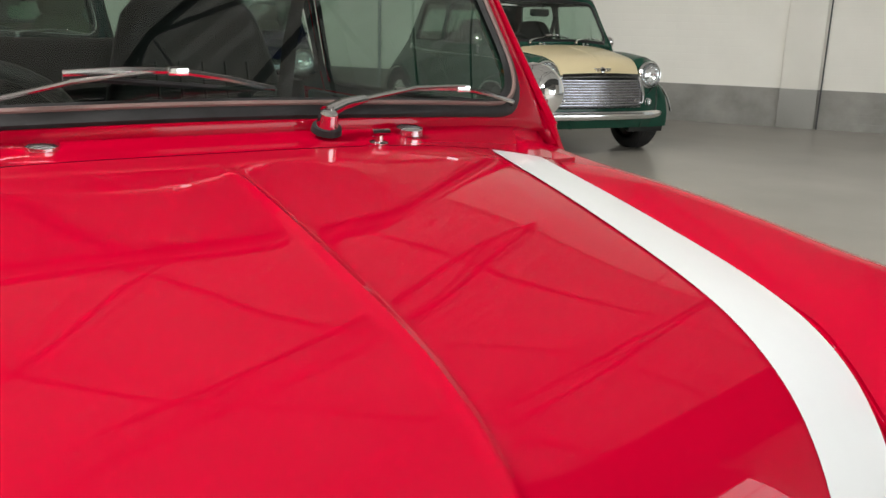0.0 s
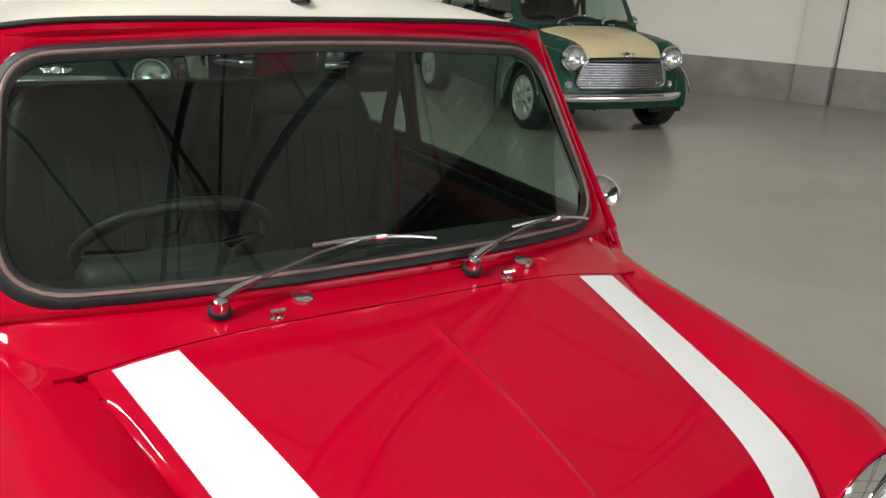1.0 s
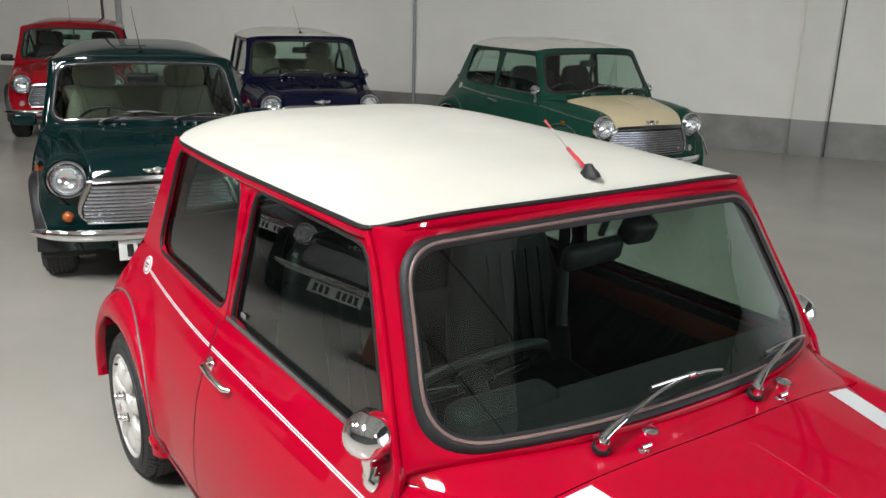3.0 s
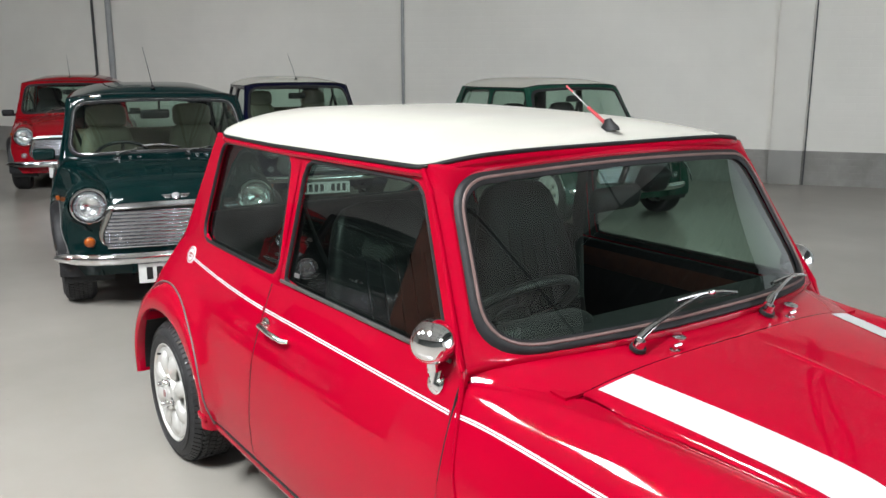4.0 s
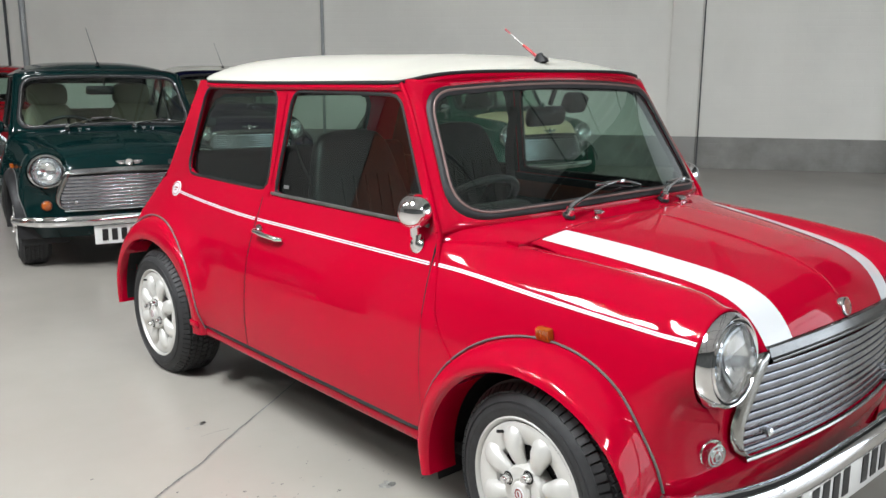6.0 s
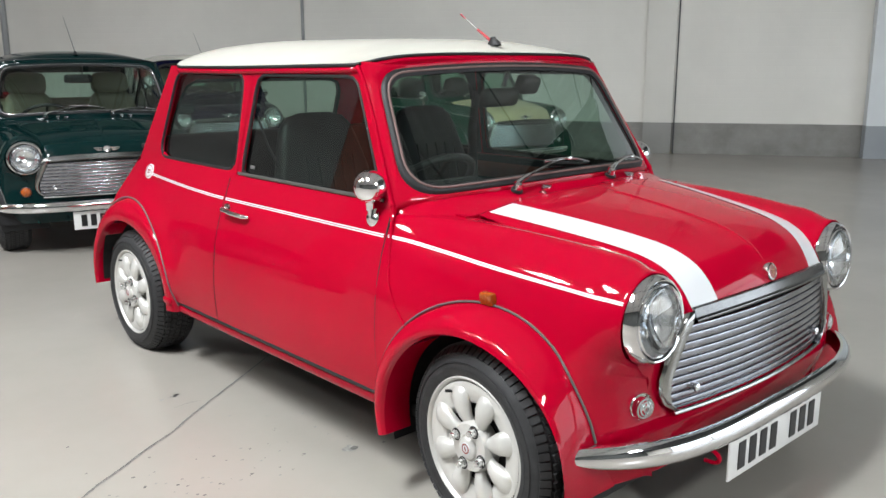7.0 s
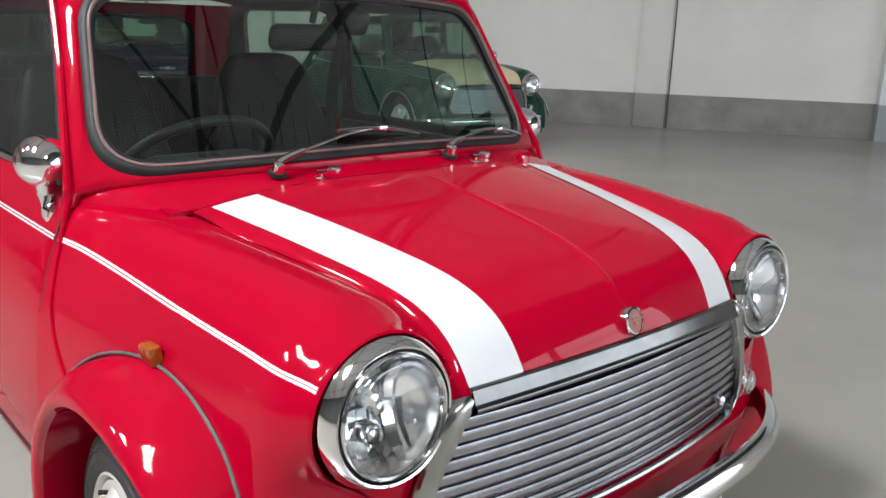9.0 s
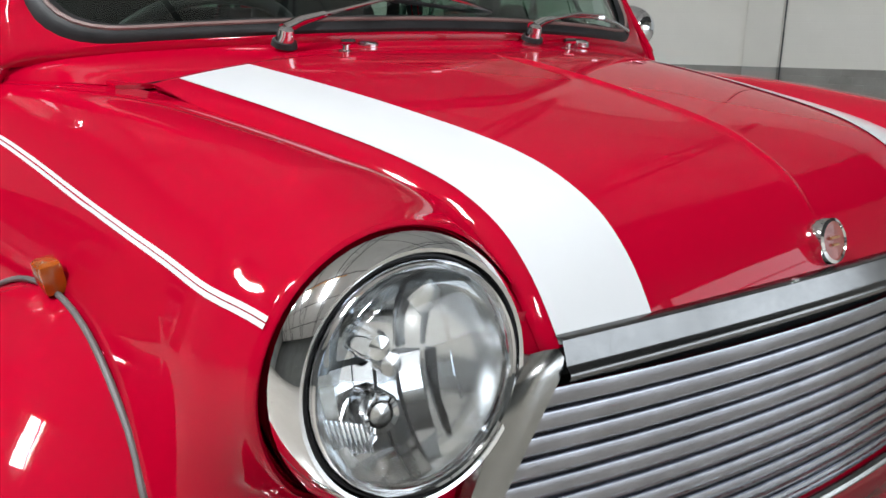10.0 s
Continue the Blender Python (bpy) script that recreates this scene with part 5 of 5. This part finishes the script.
# ---- the hall ----
WALL_O, WALL_U, WALL_N = Vector((7.656, 4.78, 0)), Vector((0.57, -0.8217, 0)), Vector((-0.8217, -0.57, 0))
HALL = Matrix((( *[WALL_U.x, WALL_N.x, 0], WALL_O.x), (*[WALL_U.y, WALL_N.y, 0], WALL_O.y), (0, 0, 1, 0), (0, 0, 0, 1)))
U0, U1, V1, EAVE, RIDGE = -14.0, 9.0, 17.0, 4.6, 6.6


def hall(u, v, z):
    return HALL @ Vector((u, v, z))


def floor_material():
    m, t, p, link = nodes("painted_concrete")
    big, fine = noise_node(t, 0.5, 2), noise_node(t, 45, 2)
    base = ramp_node(t, big.outputs["Fac"], [(0.3, (0.308, 0.287, 0.256)), (0.7, (0.350, 0.329, 0.294))])
    grime = ramp_node(t, noise_node(t, 2.5, 6, 0.65).outputs["Fac"], [(0.35, (0.95, 0.95, 0.945)), (0.65, (1, 1, 1))])
    mul = t.nodes.new("ShaderNodeMix")
    mul.data_type, mul.blend_type = "RGBA", "MULTIPLY"
    mul.inputs[0].default_value = 1.0
    link(base.outputs["Color"], mul.inputs[6])
    link(grime.outputs["Color"], mul.inputs[7])
    link(mul.outputs[2], p.inputs["Base Color"])
    mr = t.nodes.new("ShaderNodeMapRange")
    mr.inputs["To Min"].default_value, mr.inputs["To Max"].default_value = 0.21, 0.29
    link(big.outputs["Fac"], mr.inputs["Value"])
    link(mr.outputs["Result"], p.inputs["Roughness"])
    b = bump_node(t, fine.outputs["Fac"], 0.03, 0.001)
    link(b.outputs["Normal"], p.inputs["Normal"])
    return m


FLOOR = floor_material()
WALLPAINT = plain("off_white_wall_paint", (0.79, 0.77, 0.715), 0.6, 0, 0.05, 0.8, bump=0.15)
WALLBLUE = plain("cool_white_wall_paint", (0.74, 0.77, 0.785), 0.6, 0, 0.05, 0.8, bump=0.15)


def brick_relief(m, strength):
    """Faint courses of brick under the paint of the long wall."""
    t = m.node_tree
    p = t.nodes["Principled BSDF"]
    g = t.nodes.new("ShaderNodeNewGeometry")
    dot, sep, com, br = (t.nodes.new("ShaderNode" + k) for k in ("VectorMath", "SeparateXYZ", "CombineXYZ", "TexBrick"))
    dot.operation = "DOT_PRODUCT"
    dot.inputs[1].default_value = WALL_U
    t.links.new(g.outputs["Position"], dot.inputs[0])
    t.links.new(g.outputs["Position"], sep.inputs[0])
    t.links.new(dot.outputs["Value"], com.inputs[0])
    t.links.new(sep.outputs["Z"], com.inputs[1])
    t.links.new(com.outputs[0], br.inputs["Vector"])
    br.inputs["Scale"].default_value = 1.0
    br.inputs["Brick Width"].default_value, br.inputs["Row Height"].default_value = 0.235, 0.08
    br.inputs["Mortar Size"].default_value, br.inputs["Mortar Smooth"].default_value = 0.006, 0.6
    br.inputs["Color1"].default_value = br.inputs["Color2"].default_value = (1, 1, 1, 1)
    br.inputs["Mortar"].default_value = (0, 0, 0, 1)
    b = bump_node(t, br.outputs["Color"], strength, 0.004)
    t.links.new(b.outputs["Normal"], p.inputs["Normal"])
    return m


brick_relief(WALLPAINT, 0.16)
BANDGREY = plain("grey_dado_paint", (0.25, 0.242, 0.226), 0.6, 0, 0.22, 3.0, bump=0.2)
BANDBLUE = plain("blue_grey_dado_paint", (0.31, 0.33, 0.35), 0.5, 0, 0.08, 1.0, bump=0.15)
SHEET = plain("grey_roof_sheet", (0.70, 0.70, 0.685), 0.6, 0, 0.06, 1.0)
# same roof sheet, its colour darkened to stand in for the unlit end bay
SHADEDSHEET = plain("roof_sheet_in_shade", (0.055, 0.055, 0.053), 0.7, 0, 0.2, 1.0)
# unseen end walls, coloured darker to dim what glass and trim reflect
WESTWALL = plain("dimmed_end_wall", (0.24, 0.24, 0.23), 0.8, 0, 0.2, 0.7)
# unseen south wall, coloured near black so windows and paintwork reflect less
DIMWALL = plain("dimmed_south_wall", (0.075, 0.08, 0.076), 0.8, 0, 0.25, 0.7)
STEEL = plain("dark_steel_paint", (0.05, 0.052, 0.055), 0.5, 0, 0.15, 6.0)
PIPE = plain("grey_conduit", (0.33, 0.34, 0.34), 0.45, 0, 0.1, 6.0)


def glow(name, col, k):
    m = bpy.data.materials.new(name)
    m.use_nodes = True
    t = m.node_tree
    t.nodes.remove(t.nodes["Principled BSDF"])
    e = t.nodes.new("ShaderNodeEmission")
    e.inputs["Color"].default_value, e.inputs["Strength"].default_value = (*col, 1), k
    t.links.new(e.outputs[0], t.nodes["Material Output"].inputs["Surface"])
    return m


DAY = glow("rooflight_and_fill", (0.93, 0.97, 1.0), SKYLIGHT)


ENDGLOW = glow("end_fill_glow", (0.84, 0.92, 1.0), ENDFILL)


def structure(name, bm, mat, label=""):
    bmesh.ops.recalc_face_normals(bm, faces=bm.faces)
    ob = part(name, bm, mat, None, label, 35)
    ob["kind"] = "structure"
    return ob


bm = bmesh.new()
add_grid(bm, [[hall(u, v, 0) for v in (-0.3, V1 + 0.3)] for u in (U0 - 0.3, U1 + 0.3)])
tagged(part("floor", outward(bm, Vector((0, 0, -5))), FLOOR), "worn grey painted concrete floor", kind="structure")


def wall_box(name, u0, u1, v0, v1, z0, z1, mat, label=""):
    return structure(name, box(u1 - u0, v1 - v0, z1 - z0, 0, m=HALL @ pose((u0 + u1) / 2, (v0 + v1) / 2, (z0 + z1) / 2)), mat, label)


BAND = 0.40
wall_box("wall_north", U0, 2.28, -0.30, 0.0, BAND, EAVE, WALLPAINT, "off-white painted brick hall wall")
DADO = wall_box("wall_north_dado", U0, 2.28, -0.30, 0.001, 0.0, BAND, BANDGREY, "grey painted brick dado")
wall_box("wall_north_step", 2.28, U1, -0.30, 0.16, BAND, EAVE, WALLBLUE, "cool white plastered wall bay")
wall_box("wall_north_step_dado", 2.28, U1, -0.30, 0.166, 0.0, BAND, BANDBLUE, "blue-grey painted dado")
wall_box("wall_south", U0, U1, V1, V1 + 0.3, 0, EAVE, DIMWALL, "unseen hall wall coloured dark to dim reflections")
wall_box("wall_west", U0 - 0.3, U0, -0.3, V1 + 0.3, 0, RIDGE, WESTWALL, "unseen hall end wall dimmed for reflections")
wall_box("wall_east", U1, U1 + 0.3, -0.3, 4.6, 0, RIDGE, WALLPAINT, "off-white painted hall end wall")
wall_box("wall_east_side", U1, U1 + 0.3, 13.4, V1 + 0.3, 0, RIDGE, WALLPAINT, "off-white painted hall end wall")
wall_box("wall_east_head", U1, U1 + 0.3, 4.6, 13.4, 4.1, RIDGE, WESTWALL, "unseen wall over the fill panels, dimmed for reflections")
bm, far = bmesh.new(), bmesh.new()
vr = V1 / 2
for a, b in (((0.0, EAVE), (vr, RIDGE)), ((vr, RIDGE), (V1, EAVE))):
    rows = []
    us = np.arange(U0 - 0.3, U1 + 0.31, 0.10)
    for k, u in enumerate(us):
        rows.append([hall(u, v - (0.3 if v == 0 else 0) + (0.3 if v == V1 else 0), z + 0.045 * (k % 2)) for v, z in (a, b)])
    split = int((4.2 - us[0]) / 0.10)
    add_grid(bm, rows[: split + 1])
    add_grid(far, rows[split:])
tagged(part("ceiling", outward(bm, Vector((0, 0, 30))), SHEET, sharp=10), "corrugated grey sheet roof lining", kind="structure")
tagged(part("ceiling_end_bay", outward(far, Vector((0, 0, 30))), SHADEDSHEET, sharp=10), "corrugated roof sheet over the end bay, coloured dark for shade", kind="structure")


def roof_at(v):
    return EAVE + (RIDGE - EAVE) * (1 - abs(v - vr) / vr)


# last strip is an added, unseen fill for the car's front; others follow reflections
LIGHTS = [(-9.4, 11.0, 11.9), (-6.1, 11.0, 11.9), (-2.8, 11.0, 12.8), (4.7, 13.4, 14.9)]
for u, v0, v1 in LIGHTS:
    root = tagged(new("rooflight"), "glowing three-pane roof strip, one of three rooflights and an added fill", "rooflight", "rooflights", "structure")
    span = (v1 - v0) / 3
    for k in range(3):
        a, b = v0 + span * k + 0.035, v0 + span * (k + 1) - 0.035
        bm = bmesh.new()
        q = [hall(uu, vv, roof_at(vv) - 0.03) for uu, vv in ((u - 0.42, a), (u + 0.42, a), (u + 0.42, b), (u - 0.42, b))]
        bm.faces.new([bm.verts.new(p) for p in q])
        part("pane", bm, DAY, root)


def truss(u):
    root = new("roof_truss")
    tagged(root, "dark painted lattice steel roof truss", "truss", "roof trusses", "structure")
    zb = EAVE - 0.25

    def member(a, b, r=0.05):
        part("truss_bar", sweep([hall(u, *a), hall(u, *b)], r, 4), STEEL, root)

    member((0, zb), (V1, zb), 0.038)
    for a, b in (((0, EAVE - 0.12), (vr, RIDGE - 0.12)), ((vr, RIDGE - 0.12), (V1, EAVE - 0.12))):
        member(a, b, 0.038)
    k = 8
    for i in range(k):
        va, vb = V1 * i / k, V1 * (i + 1) / k
        up = (vb, roof_at(vb) - 0.12)
        member((va, zb) if i < k / 2 else (va, roof_at(va) - 0.12), up if i < k / 2 else (vb, zb), 0.02)
        if 0 < i:
            member((va, zb), (va, roof_at(va) - 0.12), 0.018)


for u in np.arange(U0 + 3.0, U1, 3.0):
    truss(u)
for v in (2.1, 4.2, 6.3, 10.7, 12.8, 14.9):
    tagged(part("purlin", sweep([hall(U0, v, roof_at(v) - 0.09), hall(U1, v, roof_at(v) - 0.09)], 0.045, 4), STEEL), "dark steel roof purlin", "purlin", "roof purlins", "structure")

# painted crane rail below the rooflights' lower ends
CRANE = plain("orange_crane_paint", (0.75, 0.33, 0.04), 0.45, 0, 0.1, 4.0)
tagged(part("crane_rail", box(9.6, 0.12, 0.13, 0.01, m=HALL @ pose(-6.2, 10.85, 5.93)), CRANE), "orange painted overhead crane rail", "crane rail", kind="structure")

# unseen glowing panels added at the hall's end as fill, framed like two doors
for v0 in (4.75, 9.1):
    for row in range(5):
        for k in range(1):
            tagged(part("fill_panel", box(0.04, 4.12, 0.76, 0.01, m=HALL @ pose(U1 + 0.12, v0 + 2.08, 0.42 + 0.80 * row)), ENDGLOW), "unseen glowing panel added as fill light", "door panel", "vehicle door panels", "structure")
    bm = bmesh.new()
    for row in range(6):
        box(0.07, 4.2, 0.04, 0.004, bm, HALL @ pose(U1 + 0.12, v0 + 2.08, 0.02 + 0.80 * row))
    for k in (0, 4):
        box(0.07, 0.08, 4.05, 0.004, bm, HALL @ pose(U1 + 0.12, v0 + 1.04 * k, 2.02))
    tagged(part("fill_panel_frame", bm, PIPE), "grey frame added round the unseen fill panels", kind="structure")
tagged(part("fill_panel_post", box(0.28, 0.20, 4.1, 0.004, m=HALL @ pose(U1 + 0.15, 9.0, 2.05)), WALLPAINT), "white post added between the unseen fill panels", kind="structure")

# free-standing column of dark red-brown brick across the aisle
COLUMN = plain("red_brown_brick", (0.21, 0.062, 0.038), 0.75, 0, 0.3, 8.0, bump=0.3)
column = tagged(part("brick_column", box(0.40, 0.40, roof_at(10.4) - 0.05, 0.01, m=HALL @ Matrix.Translation(HALL.inverted() @ Vector((-3.35, 4.25, roof_at(10.4) / 2)))), COLUMN), "dark red-brown brick column in the hall", kind="structure")

# pilaster, joints and conduits on the long wall
tagged(part("wall_pilaster", box(0.36, 0.05, EAVE - BAND, 0.004, m=HALL @ pose(-0.2, 0.01, (EAVE + BAND) / 2)), WALLPAINT), "shallow painted wall pilaster", kind="structure")
tagged(part("wall_pilaster_foot", box(0.36, 0.056, BAND, 0.004, m=HALL @ pose(-0.2, 0.012, BAND / 2)), plain("pale_grey_dado_paint", (0.27, 0.265, 0.25), 0.55, 0, 0.08, 2.0)), "pale grey foot of the pilaster", kind="structure")
tagged(part("wall_joint", box(0.015, 0.03, EAVE, 0.0, m=HALL @ pose(0.012, 0.006, EAVE / 2)), STEEL), "dark vertical joint in the wall", kind="structure")
for u in (-5.06,):
    tagged(part("conduit", sweep([hall(u, 0.03, 0.02), hall(u, 0.03, EAVE)], 0.022, 10), PIPE), "grey vertical conduit on the wall", "pipe", kind="structure")
tagged(part("conduit", sweep([hall(-10.17, 0.03, 0.02), hall(-10.17, 0.03, EAVE)], 0.02, 10), STEEL), "dark vertical cable on the wall", "pipe", kind="structure")
tagged(part("conduit", sweep([hall(-9.86, 0.04, 0.02), hall(-9.86, 0.04, 2.4)], 0.045, 10), PIPE), "grey vertical duct on the wall", "pipe", kind="structure")
tagged(part("wall_box", box(0.5, 0.14, 0.5, 0.01, m=HALL @ pose(-9.65, 0.08, 2.62)), PIPE), "grey metal electrical box on the wall", "box", kind="structure")


# ---- slab joint and worn places of the floor ----
GRIT = plain("exposed_dark_grit", (0.10, 0.097, 0.09), 0.85, 0, 0.5, 90, bump=0.5)
CHIPPED = plain("bare_concrete_scar", (0.20, 0.195, 0.18), 0.8, 0, 0.35, 70, bump=0.4)


def ragged(points, width, rng, mat, name, label, lift=0.0012):
    """A thin ragged strip lying in the floor's paint."""
    pts = [Vector((*p, lift)) for p in points]
    n = int(sum((b - a).length for a, b in zip(pts[:-1], pts[1:])) / 0.012)
    pts = even(pts, max(n, 4))
    rows = []
    for i, p in enumerate(pts):
        d = (pts[min(i + 1, len(pts) - 1)] - pts[max(i - 1, 0)]).normalized()
        side = Vector((-d.y, d.x, 0))
        mid = p + side * (0.006 * noise.noise(Vector((p.x * 9, p.y * 9, 1))))
        w = width * (0.35 + 0.9 * abs(noise.noise(Vector((p.x * 23, p.y * 23, 5)))) + 0.35 * rng.random())
        rows.append([mid + side * w, mid - side * w * rng.uniform(0.6, 1.3)])
    return tagged(part(name, grid(rows), mat), label, kind="structure")


def scar(x, y, r, rng, mat, name, label, lift=0.001):
    bm = bmesh.new()
    loop = []
    for k in range(18):
        a = 2 * math.pi * k / 18
        q = r * (0.65 + 0.5 * rng.random())
        loop.append(bm.verts.new((x + q * 1.3 * math.cos(a), y + q * math.sin(a), lift)))
    bm.faces.new(loop)
    return tagged(part(name, bm, mat), label, kind="structure")


rng = random.Random(11)
ragged([(-2.3, 0.21), (-1.341, 0.88), (-1.133, 1.019), (-0.958, 1.121), (-0.883, 1.18), (-0.727, 1.29), (-0.541, 1.409), (-0.39, 1.518), (0.45, 2.10)], 0.0065, rng, CHIPPED, "floor_joint", "ragged filled joint in the concrete floor", 0.001)
ragged([(-2.3, 0.213), (-1.341, 0.882), (-1.133, 1.021), (-0.958, 1.123), (-0.883, 1.18), (-0.727, 1.29), (-0.541, 1.409), (-0.39, 1.518), (0.45, 2.10)], 0.0022, rng, GRIT, "floor_crack", "thin dark crack along the floor joint", 0.0018)
ragged([(-0.873, 1.30), (-0.82, 1.303), (-0.771, 1.303)], 0.0012, rng, GRIT, "floor_scratch", "short dark scratch in the floor paint")
for x, y, r in ((-0.611, 0.626, 0.022), (-0.60, 0.618, 0.012)):
    scar(x, y, r, rng, GRIT if r < 0.02 else CHIPPED, "floor_scar", "worn bare patch in the floor paint", 0.001 if r > 0.02 else 0.0017)
for k in range(9):
    scar(-0.816 + rng.gauss(0, 0.035), 1.394 + rng.gauss(0, 0.012), rng.uniform(0.003, 0.009), rng, CHIPPED if k % 3 else GRIT, "floor_scar", "small chip in the floor paint")
for k in range(70):
    x, y = -1.0 + rng.gauss(0, 0.22), 0.80 + rng.gauss(0, 0.10)
    scar(x, y, rng.uniform(0.0015, 0.005), rng, GRIT if k % 2 else CHIPPED, "floor_scar", "small chip in the floor paint")
for k in range(16):
    x, y = rng.uniform(-3.2, 3.5), rng.uniform(-1.5, 4.5)
    scar(x, y, rng.uniform(0.002, 0.006), rng, GRIT, "floor_scar", "small chip in the floor paint")

# ---- the cars ----
BASE = dict(body=RED, bonnet=RED, roof=WHITE, flare=RED, wheel=ALLOY, trim=LEATHER, card=REDTRIM, lower_card=LEATHER, lining=LINING, visor=DASH, strip=TRIMPINK, stripes=True, pin=STRIPE, mirror="ball", amber=False, wings=False, aerial="red", slim=False, steer=0.0, plate="xxxx xxx", edge=None, disc=False, headrest=True, far_seat=1.02)


def spec(**k):
    return {**BASE, **k}


build_car(Matrix(), spec(steer=-4.0, disc=True, headrest=False, lining=DASH, far_seat=1.12), "bright red small saloon with white roof and bonnet stripes")
build_car(pose(-0.009 + 0.385 * 0.2164, 3.965 + 0.385 * 0.9763, 0, 0, 0, -12.5), spec(body=DKGREEN, bonnet=DKGREEN, roof=DKGREEN, flare=RUBBER, trim=BEIGE, card=BEIGE, strip=SATIN, slim=True, stripes=False, pin=None, mirror=DKGREEN, amber=True, wings=True, aerial="thin"), "dark green small saloon with beige seats", False)
build_car(pose(2.246 + 0.36 * 0.2419, 6.538 + 0.36 * 0.9703, 0, 0, 0, -14.0), spec(body=NAVY, bonnet=NAVY, flare=NAVY, trim=BEIGE, card=BEIGE, strip=RUBBER, stripes=False, pin=None, wings=True, aerial="thin"), "navy blue small saloon with white roof", False)
build_car(pose(4.185 + 0.36 * 0.1357, 4.25 + 0.36 * 0.9907, 0, 0, 0, -7.8), spec(body=GREEN, bonnet=CREAM, flare=GREEN, strip=RUBBER, stripes=False, pin=SATIN, edge=SATIN, disc=True, plate="", wings=True, aerial="none", headrest=False), "green small saloon with cream bonnet and white roof", False)
build_car(pose(0.65, 9.62, 0, 0, 0, -16), spec(body=OLDRED, bonnet=OLDRED, roof=OLDRED, flare=RUBBER, slim=True, strip=RUBBER, stripes=False, pin=None, mirror=RUBBER, wings=True, aerial="thin"), "plain red small saloon parked by the wall", False)
build_car(pose(-1.19, 8.63, 0, 0, 0, 25), spec(body=BLACKP, bonnet=BLACKP, roof=BLACKP, flare=RUBBER, slim=True, strip=RUBBER, stripes=False, pin=None, mirror=RUBBER, wings=True, aerial="thin"), "black small saloon at the hall's end", False)

build_car(pose(-3.84, 5.96, 0, 0, 0, 36), spec(body=BLACKP, bonnet=BLACKP, roof=BLACKP, flare=BLACKP, strip=RUBBER, stripes=False, pin=None, wings=True, aerial="thin"), "black small saloon parked across the aisle", False)
build_car(pose(-5.0, 10.0, 0, 0, 0, 30), spec(body=OLDRED, bonnet=OLDRED, roof=OLDRED, flare=OLDRED, strip=RUBBER, stripes=False, pin=None, wings=True, aerial="thin"), "red small saloon parked across the aisle", False)


# ---- bricks of the painted dado ----
bm = box(0.227, 0.007, 0.073, 0.0025, seg=1)
first = part("brick", bm, BANDGREY, DADO)
first.matrix_basis = HALL @ pose(2.16, -0.001, 0.041)
for row in range(5):
    u = 2.165 - 0.1175 * (row % 2) - (0.235 if row == 0 else 0)
    while u > -8.0:
        if not (-0.50 < u < 0.14):
            o = new("brick", first.data)
            o.parent = DADO
            o.matrix_basis = HALL @ pose(u, -0.0012 + rng.uniform(-0.0005, 0.0005), 0.041 + 0.08 * row, 0, rng.uniform(-0.4, 0.4), 0)
        u -= 0.235
